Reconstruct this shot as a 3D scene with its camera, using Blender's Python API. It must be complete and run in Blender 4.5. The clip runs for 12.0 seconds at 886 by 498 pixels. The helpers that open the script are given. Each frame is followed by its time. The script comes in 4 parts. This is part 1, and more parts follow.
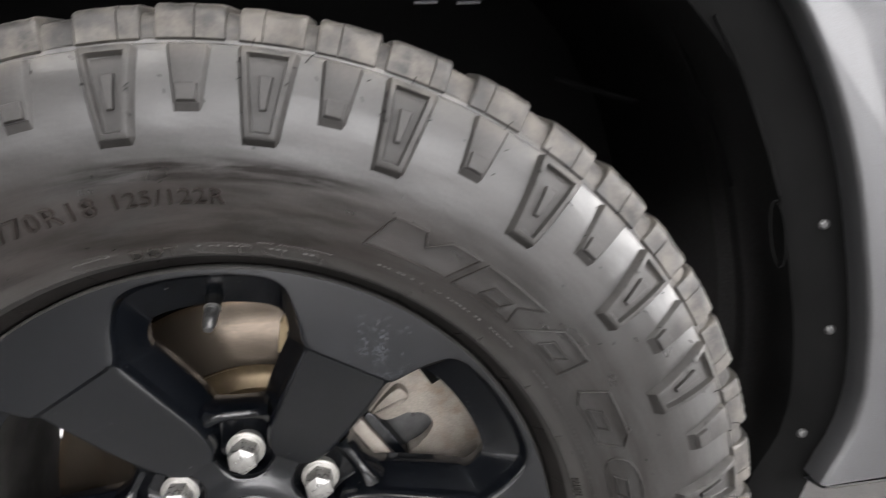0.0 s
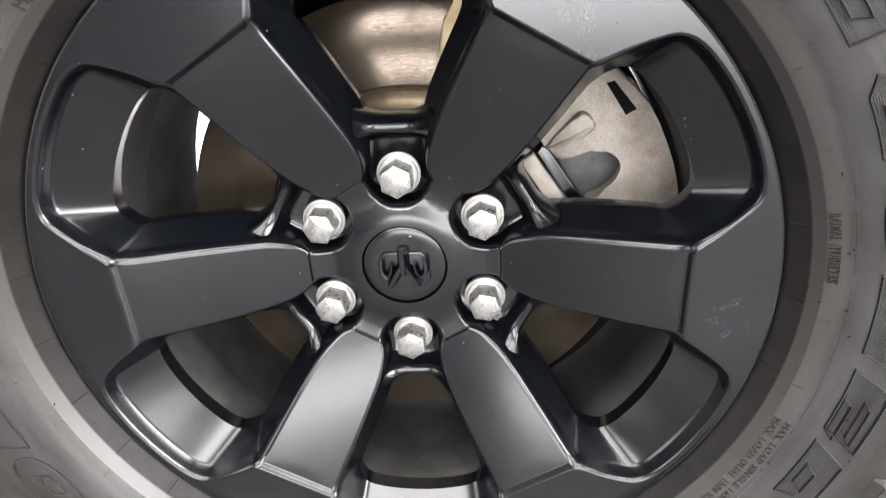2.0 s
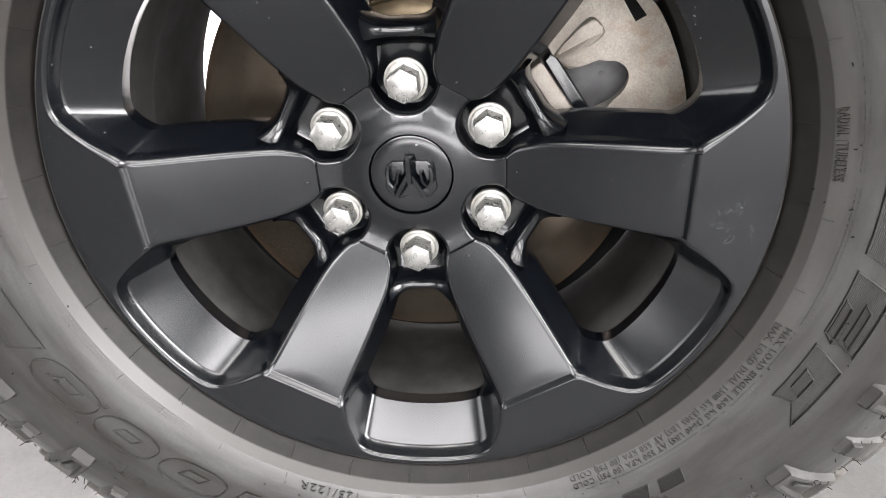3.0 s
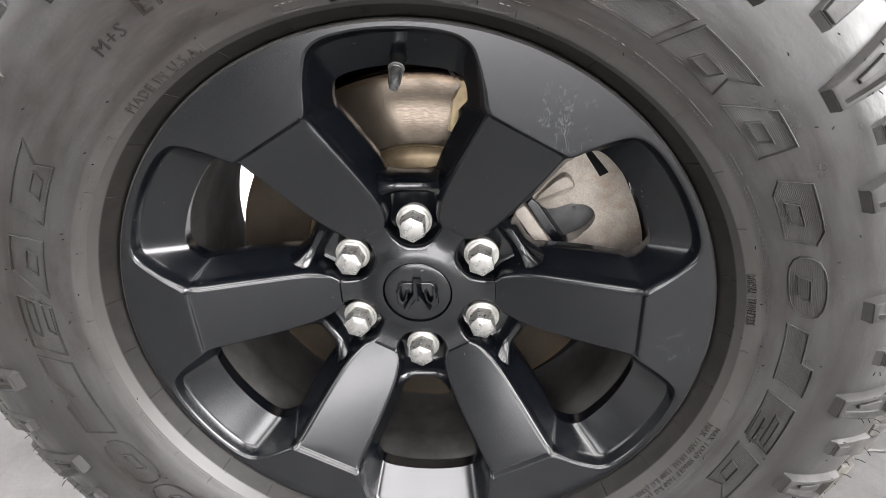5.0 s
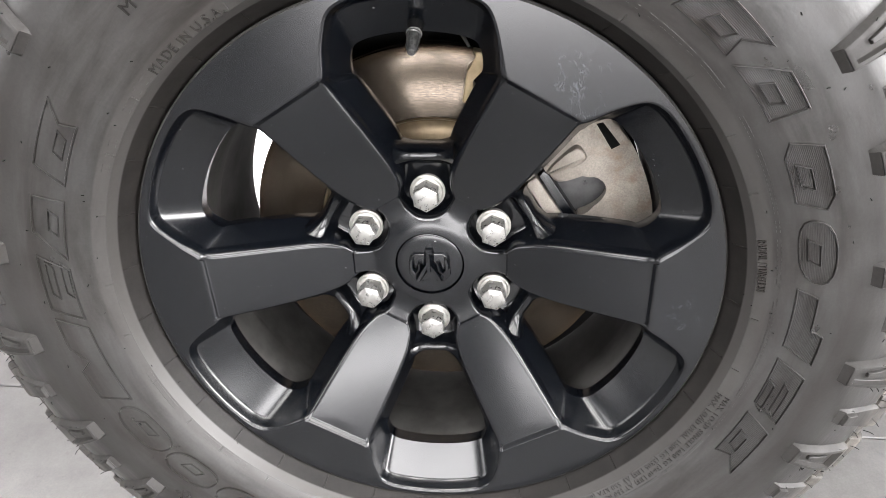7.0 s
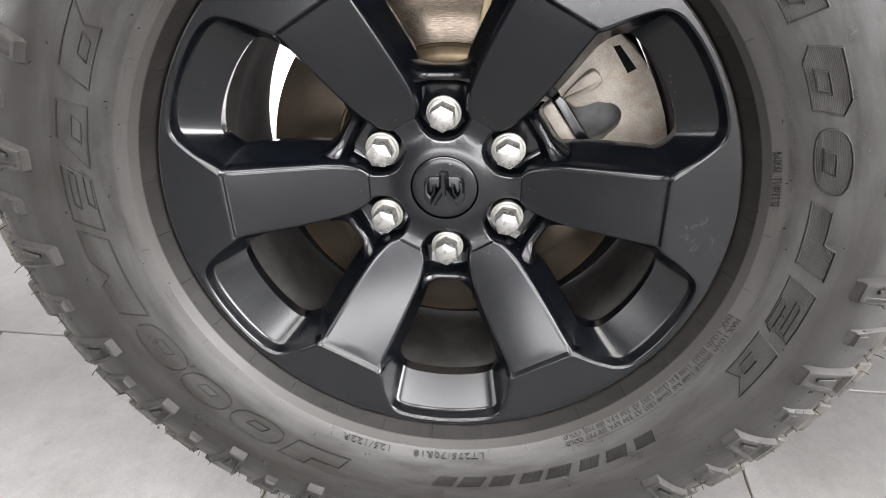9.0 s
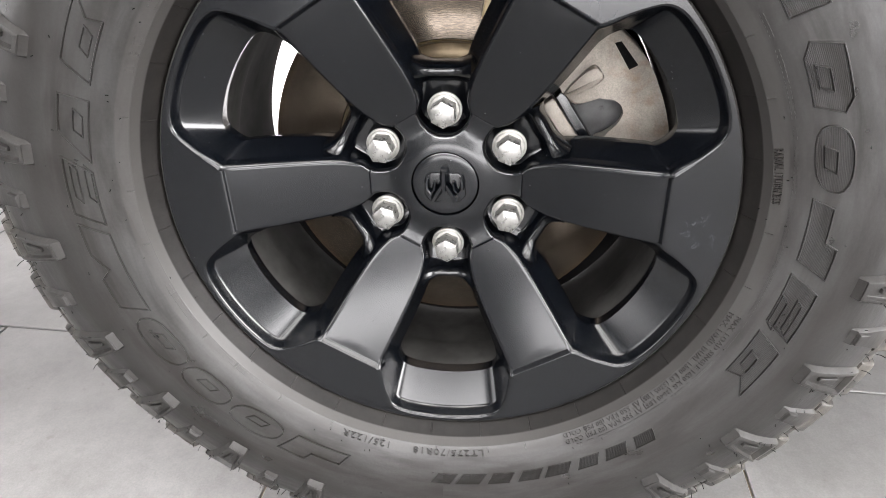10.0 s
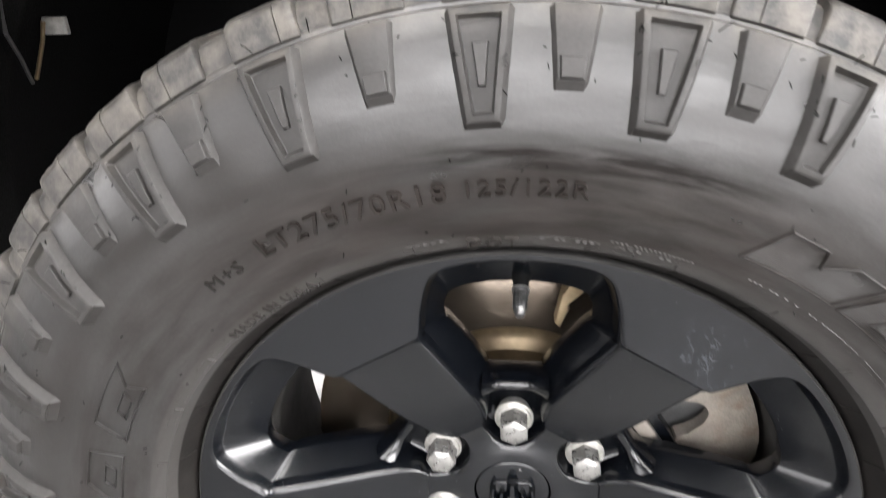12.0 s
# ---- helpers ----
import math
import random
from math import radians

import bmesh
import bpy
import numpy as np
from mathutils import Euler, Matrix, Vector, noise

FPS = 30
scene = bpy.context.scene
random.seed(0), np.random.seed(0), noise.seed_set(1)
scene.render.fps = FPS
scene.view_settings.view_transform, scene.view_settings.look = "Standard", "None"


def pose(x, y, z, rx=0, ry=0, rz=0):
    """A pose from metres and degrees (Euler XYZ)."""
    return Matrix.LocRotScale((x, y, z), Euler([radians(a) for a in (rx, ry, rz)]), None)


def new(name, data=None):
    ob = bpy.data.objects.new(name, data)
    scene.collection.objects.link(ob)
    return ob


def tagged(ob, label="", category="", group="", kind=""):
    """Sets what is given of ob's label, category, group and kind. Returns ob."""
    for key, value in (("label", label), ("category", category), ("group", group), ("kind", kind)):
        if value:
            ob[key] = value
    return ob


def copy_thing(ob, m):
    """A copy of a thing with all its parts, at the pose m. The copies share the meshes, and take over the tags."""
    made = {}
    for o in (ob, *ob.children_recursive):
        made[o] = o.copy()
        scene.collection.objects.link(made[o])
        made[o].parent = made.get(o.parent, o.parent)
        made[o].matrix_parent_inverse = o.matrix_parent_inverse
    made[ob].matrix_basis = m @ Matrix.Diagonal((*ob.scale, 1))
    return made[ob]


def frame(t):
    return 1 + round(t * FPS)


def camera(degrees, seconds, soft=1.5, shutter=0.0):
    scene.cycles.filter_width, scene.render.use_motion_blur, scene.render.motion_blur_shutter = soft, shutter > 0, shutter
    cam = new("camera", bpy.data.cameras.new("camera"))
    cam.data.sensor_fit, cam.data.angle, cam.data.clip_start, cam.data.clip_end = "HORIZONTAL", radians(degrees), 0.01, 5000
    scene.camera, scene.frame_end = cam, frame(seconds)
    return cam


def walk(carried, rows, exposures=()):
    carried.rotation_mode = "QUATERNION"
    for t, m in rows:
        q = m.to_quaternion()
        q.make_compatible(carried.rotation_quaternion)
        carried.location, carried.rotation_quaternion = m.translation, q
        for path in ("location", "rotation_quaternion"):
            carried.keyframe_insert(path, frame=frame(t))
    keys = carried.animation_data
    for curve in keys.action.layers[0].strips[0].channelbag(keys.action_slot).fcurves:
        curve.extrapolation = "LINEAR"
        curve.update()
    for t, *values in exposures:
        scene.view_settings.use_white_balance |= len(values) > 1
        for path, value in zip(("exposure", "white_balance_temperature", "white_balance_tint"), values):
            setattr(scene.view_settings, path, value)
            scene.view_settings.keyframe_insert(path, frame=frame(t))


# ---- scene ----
cam = camera(70.26, 12.0, 0.75, 0.35)
# seconds, eye in metres, turn in degrees
ROWS = [
    (0.0, 0.1222, -0.4806, 0.7791, 74.60, 2.67, -7.36),
    (0.5, 0.0826, -0.4523, 0.7493, 72.24, 2.83, -1.61),
    (1.0, 0.0671, -0.4334, 0.7021, 69.21, 2.71, 0.72),
    (1.5, 0.0706, -0.4197, 0.6584, 66.13, 3.16, 2.60),
    (2.0, 0.0663, -0.4168, 0.6260, 63.95, 3.20, 3.30),
    (2.5, 0.0686, -0.4220, 0.5919, 62.47, 3.26, 4.18),
    (2.7, 0.0677, -0.4292, 0.5824, 61.75, 3.16, 4.26),
    (4.3, 0.0748, -0.4872, 0.6966, 60.47, 2.72, 4.27),
    (4.5, 0.0763, -0.4930, 0.7172, 60.54, 2.64, 4.33),
    (5.0, 0.0747, -0.4879, 0.7275, 61.02, 2.50, 4.21),
    (5.5, 0.0669, -0.4851, 0.7051, 61.39, 2.43, 4.19),
    (6.0, 0.0685, -0.5011, 0.6934, 61.41, 2.36, 4.17),
    (6.5, 0.0685, -0.5045, 0.7005, 61.56, 2.30, 4.37),
    (6.7, 0.0658, -0.5074, 0.7026, 61.71, 2.22, 4.47),
    (8.3, 0.0681, -0.5266, 0.6709, 60.71, 1.78, 5.44),
    (8.5, 0.0646, -0.5344, 0.6511, 60.93, 1.66, 5.29),
    (9.0, 0.0599, -0.5480, 0.6471, 61.04, 1.56, 5.63),
    (9.5, 0.0673, -0.5473, 0.6453, 61.06, 1.52, 5.98),
    (10.0, 0.0652, -0.5490, 0.6432, 61.10, 1.49, 6.26),
    (10.5, 0.0596, -0.5372, 0.6706, 61.18, 1.26, 6.54),
    (11.0, 0.0384, -0.4991, 0.7488, 61.37, 1.26, 6.28),
    (11.5, 0.0227, -0.4491, 0.7907, 61.83, 1.43, 6.45),
    (12.0, -0.0075, -0.3994, 0.8286, 64.75, 1.58, 5.77),
]
walk(cam, [(t, pose(x, y, z, rx, ry, rz)) for t, x, y, z, rx, ry, rz in ROWS],
     [(0.0, -0.45), (0.5, -0.08), (1.0, 0.12), (1.5, 0.15), (2.0, 0.18), (2.7, 0.10), (4.3, -0.02), (5.5, 0.04), (6.7, 0.06), (8.4, -0.04), (9.5, -0.12), (10.2, -0.14), (11.0, -0.14), (11.5, 0.02), (12.0, 0.06)])

# ---- light ----
world = bpy.data.worlds.new("world")
scene.world = world
world.use_nodes = True
world.node_tree.nodes["Background"].inputs[0].default_value = (0.9, 0.95, 1.0, 1)
world.node_tree.nodes["Background"].inputs[1].default_value = 0.15
LAMP = 23.5     # radiance of the ceiling diffusers
DAY = 13.0       # base radiance of the glow behind the windows, added fill on three sides
scene.view_settings.exposure = 0.0

# ---- small tools ----
ZC = 0.405      # height of the hub above the floor
C = Vector((0, 0, ZC))


def link(name, mesh, parent, m=None):
    ob = new(name, mesh)
    if parent is not None:
        ob.parent = parent
    if m is not None:
        ob.matrix_basis = m
    return ob


def mesh_of(name, bm, material, smooth=True):
    bmesh.ops.recalc_face_normals(bm, faces=bm.faces)
    me = bpy.data.meshes.new(name)
    bm.to_mesh(me)
    bm.free()
    if smooth:
        me.polygons.foreach_set("use_smooth", [True] * len(me.polygons))
    me.materials.append(material)
    return me


def sharpen(me, degrees=35):
    me.set_sharp_from_angle(angle=radians(degrees))
    return me


def part(name, bm, material, parent, label="", smooth=True, sharp=35):
    me = mesh_of(name, bm, material, smooth)
    if smooth and sharp:
        sharpen(me, sharp)
    ob = link(name, me, parent)
    return tagged(ob, label) if label else ob


def thing(name, label, category, at=(0, 0, 0), group="", kind=""):
    ob = new(name)
    ob.location = at
    ob.empty_display_size = 0.1
    return tagged(ob, label, category, group, kind)


def turn(a):
    """Turns about the wheel's axis by a degrees, anticlockwise as seen from outside."""
    return Matrix.Rotation(-radians(a), 4, "Y")


def at(r, a, d):
    """A point of the wheel: radius, angle in degrees, distance towards the outside."""
    return Vector((r * math.cos(radians(a)), -d, r * math.sin(radians(a))))


def sheet(bm, rows, close_u=False, close_v=False):
    """Quads between rows of points."""
    vs = [[bm.verts.new(p) for p in row] for row in rows]
    n, m = len(vs), len(vs[0])
    for i in range(n if close_u else n - 1):
        for j in range(m if close_v else m - 1):
            a, b = vs[i][j], vs[(i + 1) % n][j]
            c, d = vs[(i + 1) % n][(j + 1) % m], vs[i][(j + 1) % m]
            bm.faces.new((a, b, c, d))
    return vs


def revolve(profile, seg=192, closed=False, a0=0.0, a1=360.0):
    """A surface of revolution about the wheel's axis: rows of radius and depth y."""
    bm = bmesh.new()
    full = a1 - a0 >= 359.9
    n = seg if full else seg + 1
    rows = [[at(r, a0 + (a1 - a0) * k / seg, -y) for r, y in profile] for k in range(n)]
    sheet(bm, rows, close_u=full, close_v=closed)
    return bm


def box(bm, x0, x1, y0, y1, z0, z1, bevel=0.0):
    r = bmesh.ops.create_cube(bm, size=1)
    bmesh.ops.scale(bm, verts=r["verts"], vec=(x1 - x0, y1 - y0, z1 - z0))
    bmesh.ops.translate(bm, verts=r["verts"], vec=((x0 + x1) / 2, (y0 + y1) / 2, (z0 + z1) / 2))
    if bevel:
        es = list({e for v in r["verts"] for e in v.link_edges})
        bmesh.ops.bevel(bm, geom=es, offset=bevel, segments=2, affect="EDGES", profile=0.6)


def prism(bm, outline, y0, y1, bevel=0.0):
    """A plate with an outline of (x, z), from depth y0 (front) to y1."""
    f = [bm.verts.new((x, y0, z)) for x, z in outline]
    b = [bm.verts.new((x, y1, z)) for x, z in outline]
    n = len(f)
    front = bm.faces.new(f)
    bm.faces.new(b[::-1])
    for i in range(n):
        bm.faces.new((f[i], b[i], b[(i + 1) % n], f[(i + 1) % n]))
    if bevel:
        bmesh.ops.bevel(bm, geom=list(front.edges), offset=bevel, segments=3, affect="EDGES", profile=0.5)


def tube(bm, pts, r, seg=10, taper=None):
    pts = [Vector(p) for p in pts]
    rows = []
    for i, p in enumerate(pts):
        t = (pts[min(i + 1, len(pts) - 1)] - pts[max(i - 1, 0)]).normalized()
        a = t.orthogonal().normalized()
        b = t.cross(a)
        q = r * (taper[i] if taper else 1)
        rows.append([p + q * (math.cos(2 * math.pi * k / seg) * a + math.sin(2 * math.pi * k / seg) * b) for k in range(seg)])
    vs = sheet(bm, rows, close_v=True)
    bm.faces.new(vs[0][::-1])
    bm.faces.new(vs[-1])


# ---- materials ----
def material(name, rough=0.5, metal=0.0):
    m = bpy.data.materials.new(name)
    m.use_nodes = True
    n = m.node_tree.nodes
    p = n["Principled BSDF"]
    p.inputs["Roughness"].default_value = rough
    p.inputs["Metallic"].default_value = metal
    return m, m.node_tree, p


def noise_ramp(nt, scale, stops, detail=6, rough=0.6, coord="Object", vec=None, distortion=0.0):
    n = nt.nodes
    tc = n.new("ShaderNodeTexCoord")
    tx = n.new("ShaderNodeTexNoise")
    tx.inputs["Scale"].default_value = scale
    tx.inputs["Detail"].default_value = detail
    tx.inputs["Roughness"].default_value = rough
    tx.inputs["Distortion"].default_value = distortion
    nt.links.new(vec if vec else tc.outputs[coord], tx.inputs["Vector"])
    ra = n.new("ShaderNodeValToRGB")
    el = ra.color_ramp.elements
    while len(el) < len(stops):
        el.new(0.5)
    for e, (pos, col) in zip(el, stops):
        e.position = pos
        e.color = (*col, 1) if len(col) == 3 else col
    nt.links.new(tx.outputs["Fac"], ra.inputs["Fac"])
    return ra.outputs["Color"], tx.outputs["Fac"]


def g(v):
    return (v, v, v)


def mix(nt, fac, a, b, mode="MIX"):
    mx = nt.nodes.new("ShaderNodeMix")
    mx.data_type, mx.blend_type = "RGBA", mode
    for key, v in (("Factor_Float", fac), ("A_Color", a), ("B_Color", b)):
        s = next(i for i in mx.inputs if i.identifier == key)
        if isinstance(v, (int, float)):
            s.default_value = v
        elif isinstance(v, tuple):
            s.default_value = (*v, 1)
        else:
            nt.links.new(v, s)
    return next(o for o in mx.outputs if o.identifier == "Result_Color")


def bump(nt, p, height, strength=0.2, dist=0.001):
    b = nt.nodes.new("ShaderNodeBump")
    b.inputs["Strength"].default_value = strength
    b.inputs["Distance"].default_value = dist
    nt.links.new(height, b.inputs["Height"])
    nt.links.new(b.outputs["Normal"], p.inputs["Normal"])


def radius_of(nt):
    """Distance from the wheel's axis, and the position."""
    n = nt.nodes
    tc = n.new("ShaderNodeTexCoord")
    sx = n.new("ShaderNodeSeparateXYZ")
    nt.links.new(tc.outputs["Object"], sx.inputs[0])
    cx = n.new("ShaderNodeCombineXYZ")
    nt.links.new(sx.outputs["X"], cx.inputs["X"])
    nt.links.new(sx.outputs["Z"], cx.inputs["Z"])
    ln = n.new("ShaderNodeVectorMath")
    ln.operation = "LENGTH"
    nt.links.new(cx.outputs[0], ln.inputs[0])
    return ln.outputs["Value"], tc.outputs["Object"]


def ring_vector(nt, rad, pos, along, across):
    """Coordinates that run round the wheel and outwards."""
    n = nt.nodes
    sx = n.new("ShaderNodeSeparateXYZ")
    nt.links.new(pos, sx.inputs[0])
    an = n.new("ShaderNodeMath")
    an.operation = "ARCTAN2"
    nt.links.new(sx.outputs["X"], an.inputs[0])
    nt.links.new(sx.outputs["Z"], an.inputs[1])
    out = []
    for value, k in ((an.outputs[0], along), (rad, across)):
        m = n.new("ShaderNodeMath")
        m.operation = "MULTIPLY"
        m.inputs[1].default_value = k
        nt.links.new(value, m.inputs[0])
        out.append(m.outputs[0])
    cv = n.new("ShaderNodeCombineXYZ")
    nt.links.new(out[0], cv.inputs["X"])
    nt.links.new(out[1], cv.inputs["Y"])
    return cv.outputs[0]


def band(nt, value, a, b):
    mr = nt.nodes.new("ShaderNodeMapRange")
    mr.interpolation_type = "SMOOTHSTEP"
    mr.inputs["From Min"].default_value = a
    mr.inputs["From Max"].default_value = b
    nt.links.new(value, mr.inputs["Value"])
    return mr.outputs["Result"]


def times(nt, a, b):
    m = nt.nodes.new("ShaderNodeMath")
    m.operation = "MULTIPLY"
    for s, v in zip(m.inputs, (a, b)):
        if isinstance(v, (int, float)):
            s.default_value = v
        else:
            nt.links.new(v, s)
    return m.outputs[0]


def rubber(name, tone=1.0, dull=1.0, shine=0.40, inner=1.0):
    m, nt, p = material(name, 0.5)
    rad, pos = radius_of(nt)
    oi = nt.nodes.new("ShaderNodeObjectInfo")
    sh = nt.nodes.new("ShaderNodeVectorMath")
    nt.links.new(pos, sh.inputs[0])
    nt.links.new(oi.outputs["Random"], sh.inputs[1])
    v = sh.outputs[0]
    swirl = ring_vector(nt, rad, pos, 5.0, 60.0)
    dirt, _ = noise_ramp(nt, 9, [(0.30, (0.0085 * tone, 0.0081 * tone, 0.0077 * tone)), (0.70, (0.0142 * tone, 0.0134 * tone, 0.0128 * tone))], 6, 0.5, vec=v)
    fine, f = noise_ramp(nt, 420, [(0.3, g(0.75)), (0.7, g(1.2))], 4, vec=v)
    c = mix(nt, 1.0, dirt, fine, "MULTIPLY")
    streak, _ = noise_ramp(nt, 1.0, [(0.30, g(0.88)), (0.70, g(1.10))], 4, 0.6, vec=ring_vector(nt, rad, pos, 130.0, 18.0))
    c = mix(nt, band(nt, rad, 0.345, 0.315), c, mix(nt, 1.0, c, streak, "MULTIPLY"))
    # brown grime round the letters, dark smears along the wall, a dark ring beside the rim
    grime, _ = noise_ramp(nt, 1.0, [(0.30, g(0.0)), (0.56, g(1.0))], 3, 0.5, vec=swirl, distortion=0.25)
    vd = nt.nodes.new("ShaderNodeVectorMath")
    vd.operation = "DISTANCE"
    nt.links.new(pos, vd.inputs[0])
    vd.inputs[1].default_value = (0.0, -0.085, 0.315)
    zone = times(nt, band(nt, rad, 0.266, 0.280), band(nt, rad, 0.340, 0.318))
    zone = times(nt, zone, band(nt, vd.outputs["Value"], 0.27, 0.10))
    c = mix(nt, times(nt, grime, times(nt, zone, 0.9)), c, (0.0092, 0.0070, 0.0060))
    smear, _ = noise_ramp(nt, 1.0, [(0.47, g(0.0)), (0.66, g(1.0))], 5, 0.6, vec=ring_vector(nt, rad, pos, 4.2, 75.0), distortion=0.35)
    smear = times(nt, smear, zone)
    c = mix(nt, times(nt, smear, 0.85), c, (0.0052, 0.0040, 0.0034))
    # dark worn blotches all round the letter zone, duller than the rest
    blot, _ = noise_ramp(nt, 1.0, [(0.40, g(0.0)), (0.62, g(1.0))], 6, 0.6, vec=ring_vector(nt, rad, pos, 3.2, 55.0), distortion=0.25)
    blot = times(nt, blot, times(nt, band(nt, rad, 0.268, 0.280), band(nt, rad, 0.385, 0.350)))
    c = mix(nt, times(nt, blot, 0.55), c, (0.0062, 0.0048, 0.0040))
    gloss = mix(nt, band(nt, rad, 0.322, 0.348), mix(nt, blot, g(0.50 * inner), g(0.33 * inner)), g(shine))
    # brown mould stains on the bead, darkened to paint in the groove's shade; the bare ring beside it
    stain_shade, _ = noise_ramp(nt, 1.0, [(0.35, (0.0040, 0.0036, 0.0033)), (0.65, (0.0084, 0.0074, 0.0068))], 6, 0.65, vec=ring_vector(nt, rad, pos, 12.0, 90.0))
    c = mix(nt, times(nt, band(nt, rad, 0.2662, 0.2652), 0.85), c, stain_shade)
    c = mix(nt, times(nt, times(nt, band(nt, rad, 0.2654, 0.2660), band(nt, rad, 0.2698, 0.2692)), 0.8), c, (0.026, 0.0243, 0.0228))
    c = mix(nt, times(nt, times(nt, band(nt, rad, 0.2694, 0.2702), band(nt, rad, 0.2800, 0.2780)), 0.4), c, (0.026, 0.0240, 0.0222))
    # one long dark scrape along the upper wall
    vs_ = nt.nodes.new("ShaderNodeVectorMath")
    vs_.operation = "DISTANCE"
    nt.links.new(pos, vs_.inputs[0])
    vs_.inputs[1].default_value = (0.032, -0.087, 0.325)
    scrape, _ = noise_ramp(nt, 1.0, [(0.38, g(0.0)), (0.58, g(1.0))], 5, 0.6, vec=ring_vector(nt, rad, pos, 7.0, 210.0), distortion=0.3)
    arc = times(nt, band(nt, rad, 0.318, 0.325), band(nt, rad, 0.337, 0.331))
    scrape = times(nt, times(nt, scrape, arc), band(nt, vs_.outputs["Value"], 0.115, 0.045))
    c = mix(nt, times(nt, scrape, 0.9), c, (0.0030, 0.0020, 0.0017))
    gloss = mix(nt, band(nt, rad, 0.2662, 0.2650), gloss, g(0.12))
    gloss = mix(nt, times(nt, smear, 0.40), gloss, g(0.14))
    gloss = mix(nt, times(nt, scrape, 0.8), gloss, g(0.08))
    nt.links.new(gloss, p.inputs["Specular IOR Level"])
    # pale dust on the shoulder
    spots, _ = noise_ramp(nt, 45, [(0.40, g(0.0)), (0.62, g(1.0))], 7, 0.72, vec=v)
    c = mix(nt, times(nt, spots, band(nt, rad, 0.385, 0.41)), c, (0.050, 0.045, 0.039))
    nt.links.new(c, p.inputs["Base Color"])
    r, _ = noise_ramp(nt, 34, [(0.30, g(0.29)), (0.70, g(0.42))], 5, 0.55, vec=v)
    r2, _ = noise_ramp(nt, 1.0, [(0.35, g(0.85 * dull)), (0.7, g(1.25 * dull))], 2, 0.4, vec=swirl, distortion=0.2)
    r = mix(nt, band(nt, rad, 0.300, 0.275), mix(nt, 1.0, r, r2, "MULTIPLY"), g(0.45))
    r = mix(nt, band(nt, rad, 0.2662, 0.2650), r, g(0.48))
    nt.links.new(r, p.inputs["Roughness"])
    p.inputs["IOR"].default_value = 1.5
    wave, wf = noise_ramp(nt, 1.0, [(0.3, g(0.0)), (0.7, g(1.0))], 3, 0.5, vec=ring_vector(nt, rad, pos, 9.0, 70.0))
    b1_ = nt.nodes.new("ShaderNodeBump")
    b1_.inputs["Strength"].default_value = 0.5
    b1_.inputs["Distance"].default_value = 0.0011
    nt.links.new(wf, b1_.inputs["Height"])
    bump(nt, p, f, 0.18, 0.0004)
    b2_ = p.inputs["Normal"].links[0].from_node
    nt.links.new(b1_.outputs["Normal"], b2_.inputs["Normal"])
    return m


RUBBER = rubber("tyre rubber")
LUG = rubber("dull lug rubber", 1.45, 1.6, 0.24)
TREAD = rubber("dusty tread rubber", 1.15, 1.7, 0.34)
# letters and print: duller rubber, its colour darkened for the shade round raised edges
LETTER = rubber("shade-darkened dull letter rubber", 0.85, 1.4, 0.3, 0.62)
PRINT = rubber("shade-darkened dull print rubber", 0.6, 1.6, 0.12, 0.3)

SATIN, nt, p = material("satin black wheel paint", 0.36, 0.0)
c, f = noise_ramp(nt, 900, [(0.35, (0.0009, 0.0012, 0.0018)), (0.65, (0.0015, 0.0019, 0.0028))], 2)
dust, _ = noise_ramp(nt, 260, [(0.745, g(0.0)), (0.78, g(1.0))], 2)
c = mix(nt, dust, c, (0.12, 0.12, 0.12))
nt.links.new(c, p.inputs["Base Color"])
r, _ = noise_ramp(nt, 9, [(0.3, g(0.185)), (0.7, g(0.235))], 3)
nt.links.new(r, p.inputs["Roughness"])
p.inputs["IOR"].default_value = 1.46

# worn, scuffed satin paint of the outer face
WORN, nt, p = material("scuffed satin black paint", 0.36, 0.0)
c, f = noise_ramp(nt, 900, [(0.35, (0.0009, 0.0012, 0.0018)), (0.65, (0.0015, 0.0019, 0.0028))], 2)
tc = nt.nodes.new("ShaderNodeTexCoord")
vm = nt.nodes.new("ShaderNodeMapping")
vm.inputs["Scale"].default_value = (1150, 1150, 420)
vm.inputs["Rotation"].default_value = (0, radians(8), 0)
nt.links.new(tc.outputs["Object"], vm.inputs["Vector"])
scr, _ = noise_ramp(nt, 1.0, [(0.46, g(0.0)), (0.66, g(0.9))], 4, 0.7, vec=vm.outputs["Vector"])
drift, _ = noise_ramp(nt, 85, [(0.46, g(0.0)), (0.60, g(1.0))], 5, 0.65)
scr = times(nt, scr, drift)
def scuff_spot(x, z, size):
    vd = nt.nodes.new("ShaderNodeVectorMath")
    vd.operation = "DISTANCE"
    nt.links.new(tc.outputs["Object"], vd.inputs[0])
    vd.inputs[1].default_value = (x, -0.046, z)
    mr = nt.nodes.new("ShaderNodeMapRange")
    mr.inputs["From Min"].default_value = size
    mr.inputs["From Max"].default_value = size * 0.25
    nt.links.new(vd.outputs["Value"], mr.inputs["Value"])
    return mr.outputs["Result"]
s1, s2 = scuff_spot(0.122, 0.180, 0.046), scuff_spot(0.226, -0.020, 0.028)
ad = nt.nodes.new("ShaderNodeMath")
ad.operation = "MAXIMUM"
nt.links.new(s1, ad.inputs[0])
nt.links.new(s2, ad.inputs[1])
ml = nt.nodes.new("ShaderNodeMath")
ml.operation = "MULTIPLY"
nt.links.new(ad.outputs[0], ml.inputs[0])
nt.links.new(scr, ml.inputs[1])
c = mix(nt, ml.outputs[0], c, (0.030, 0.033, 0.038))
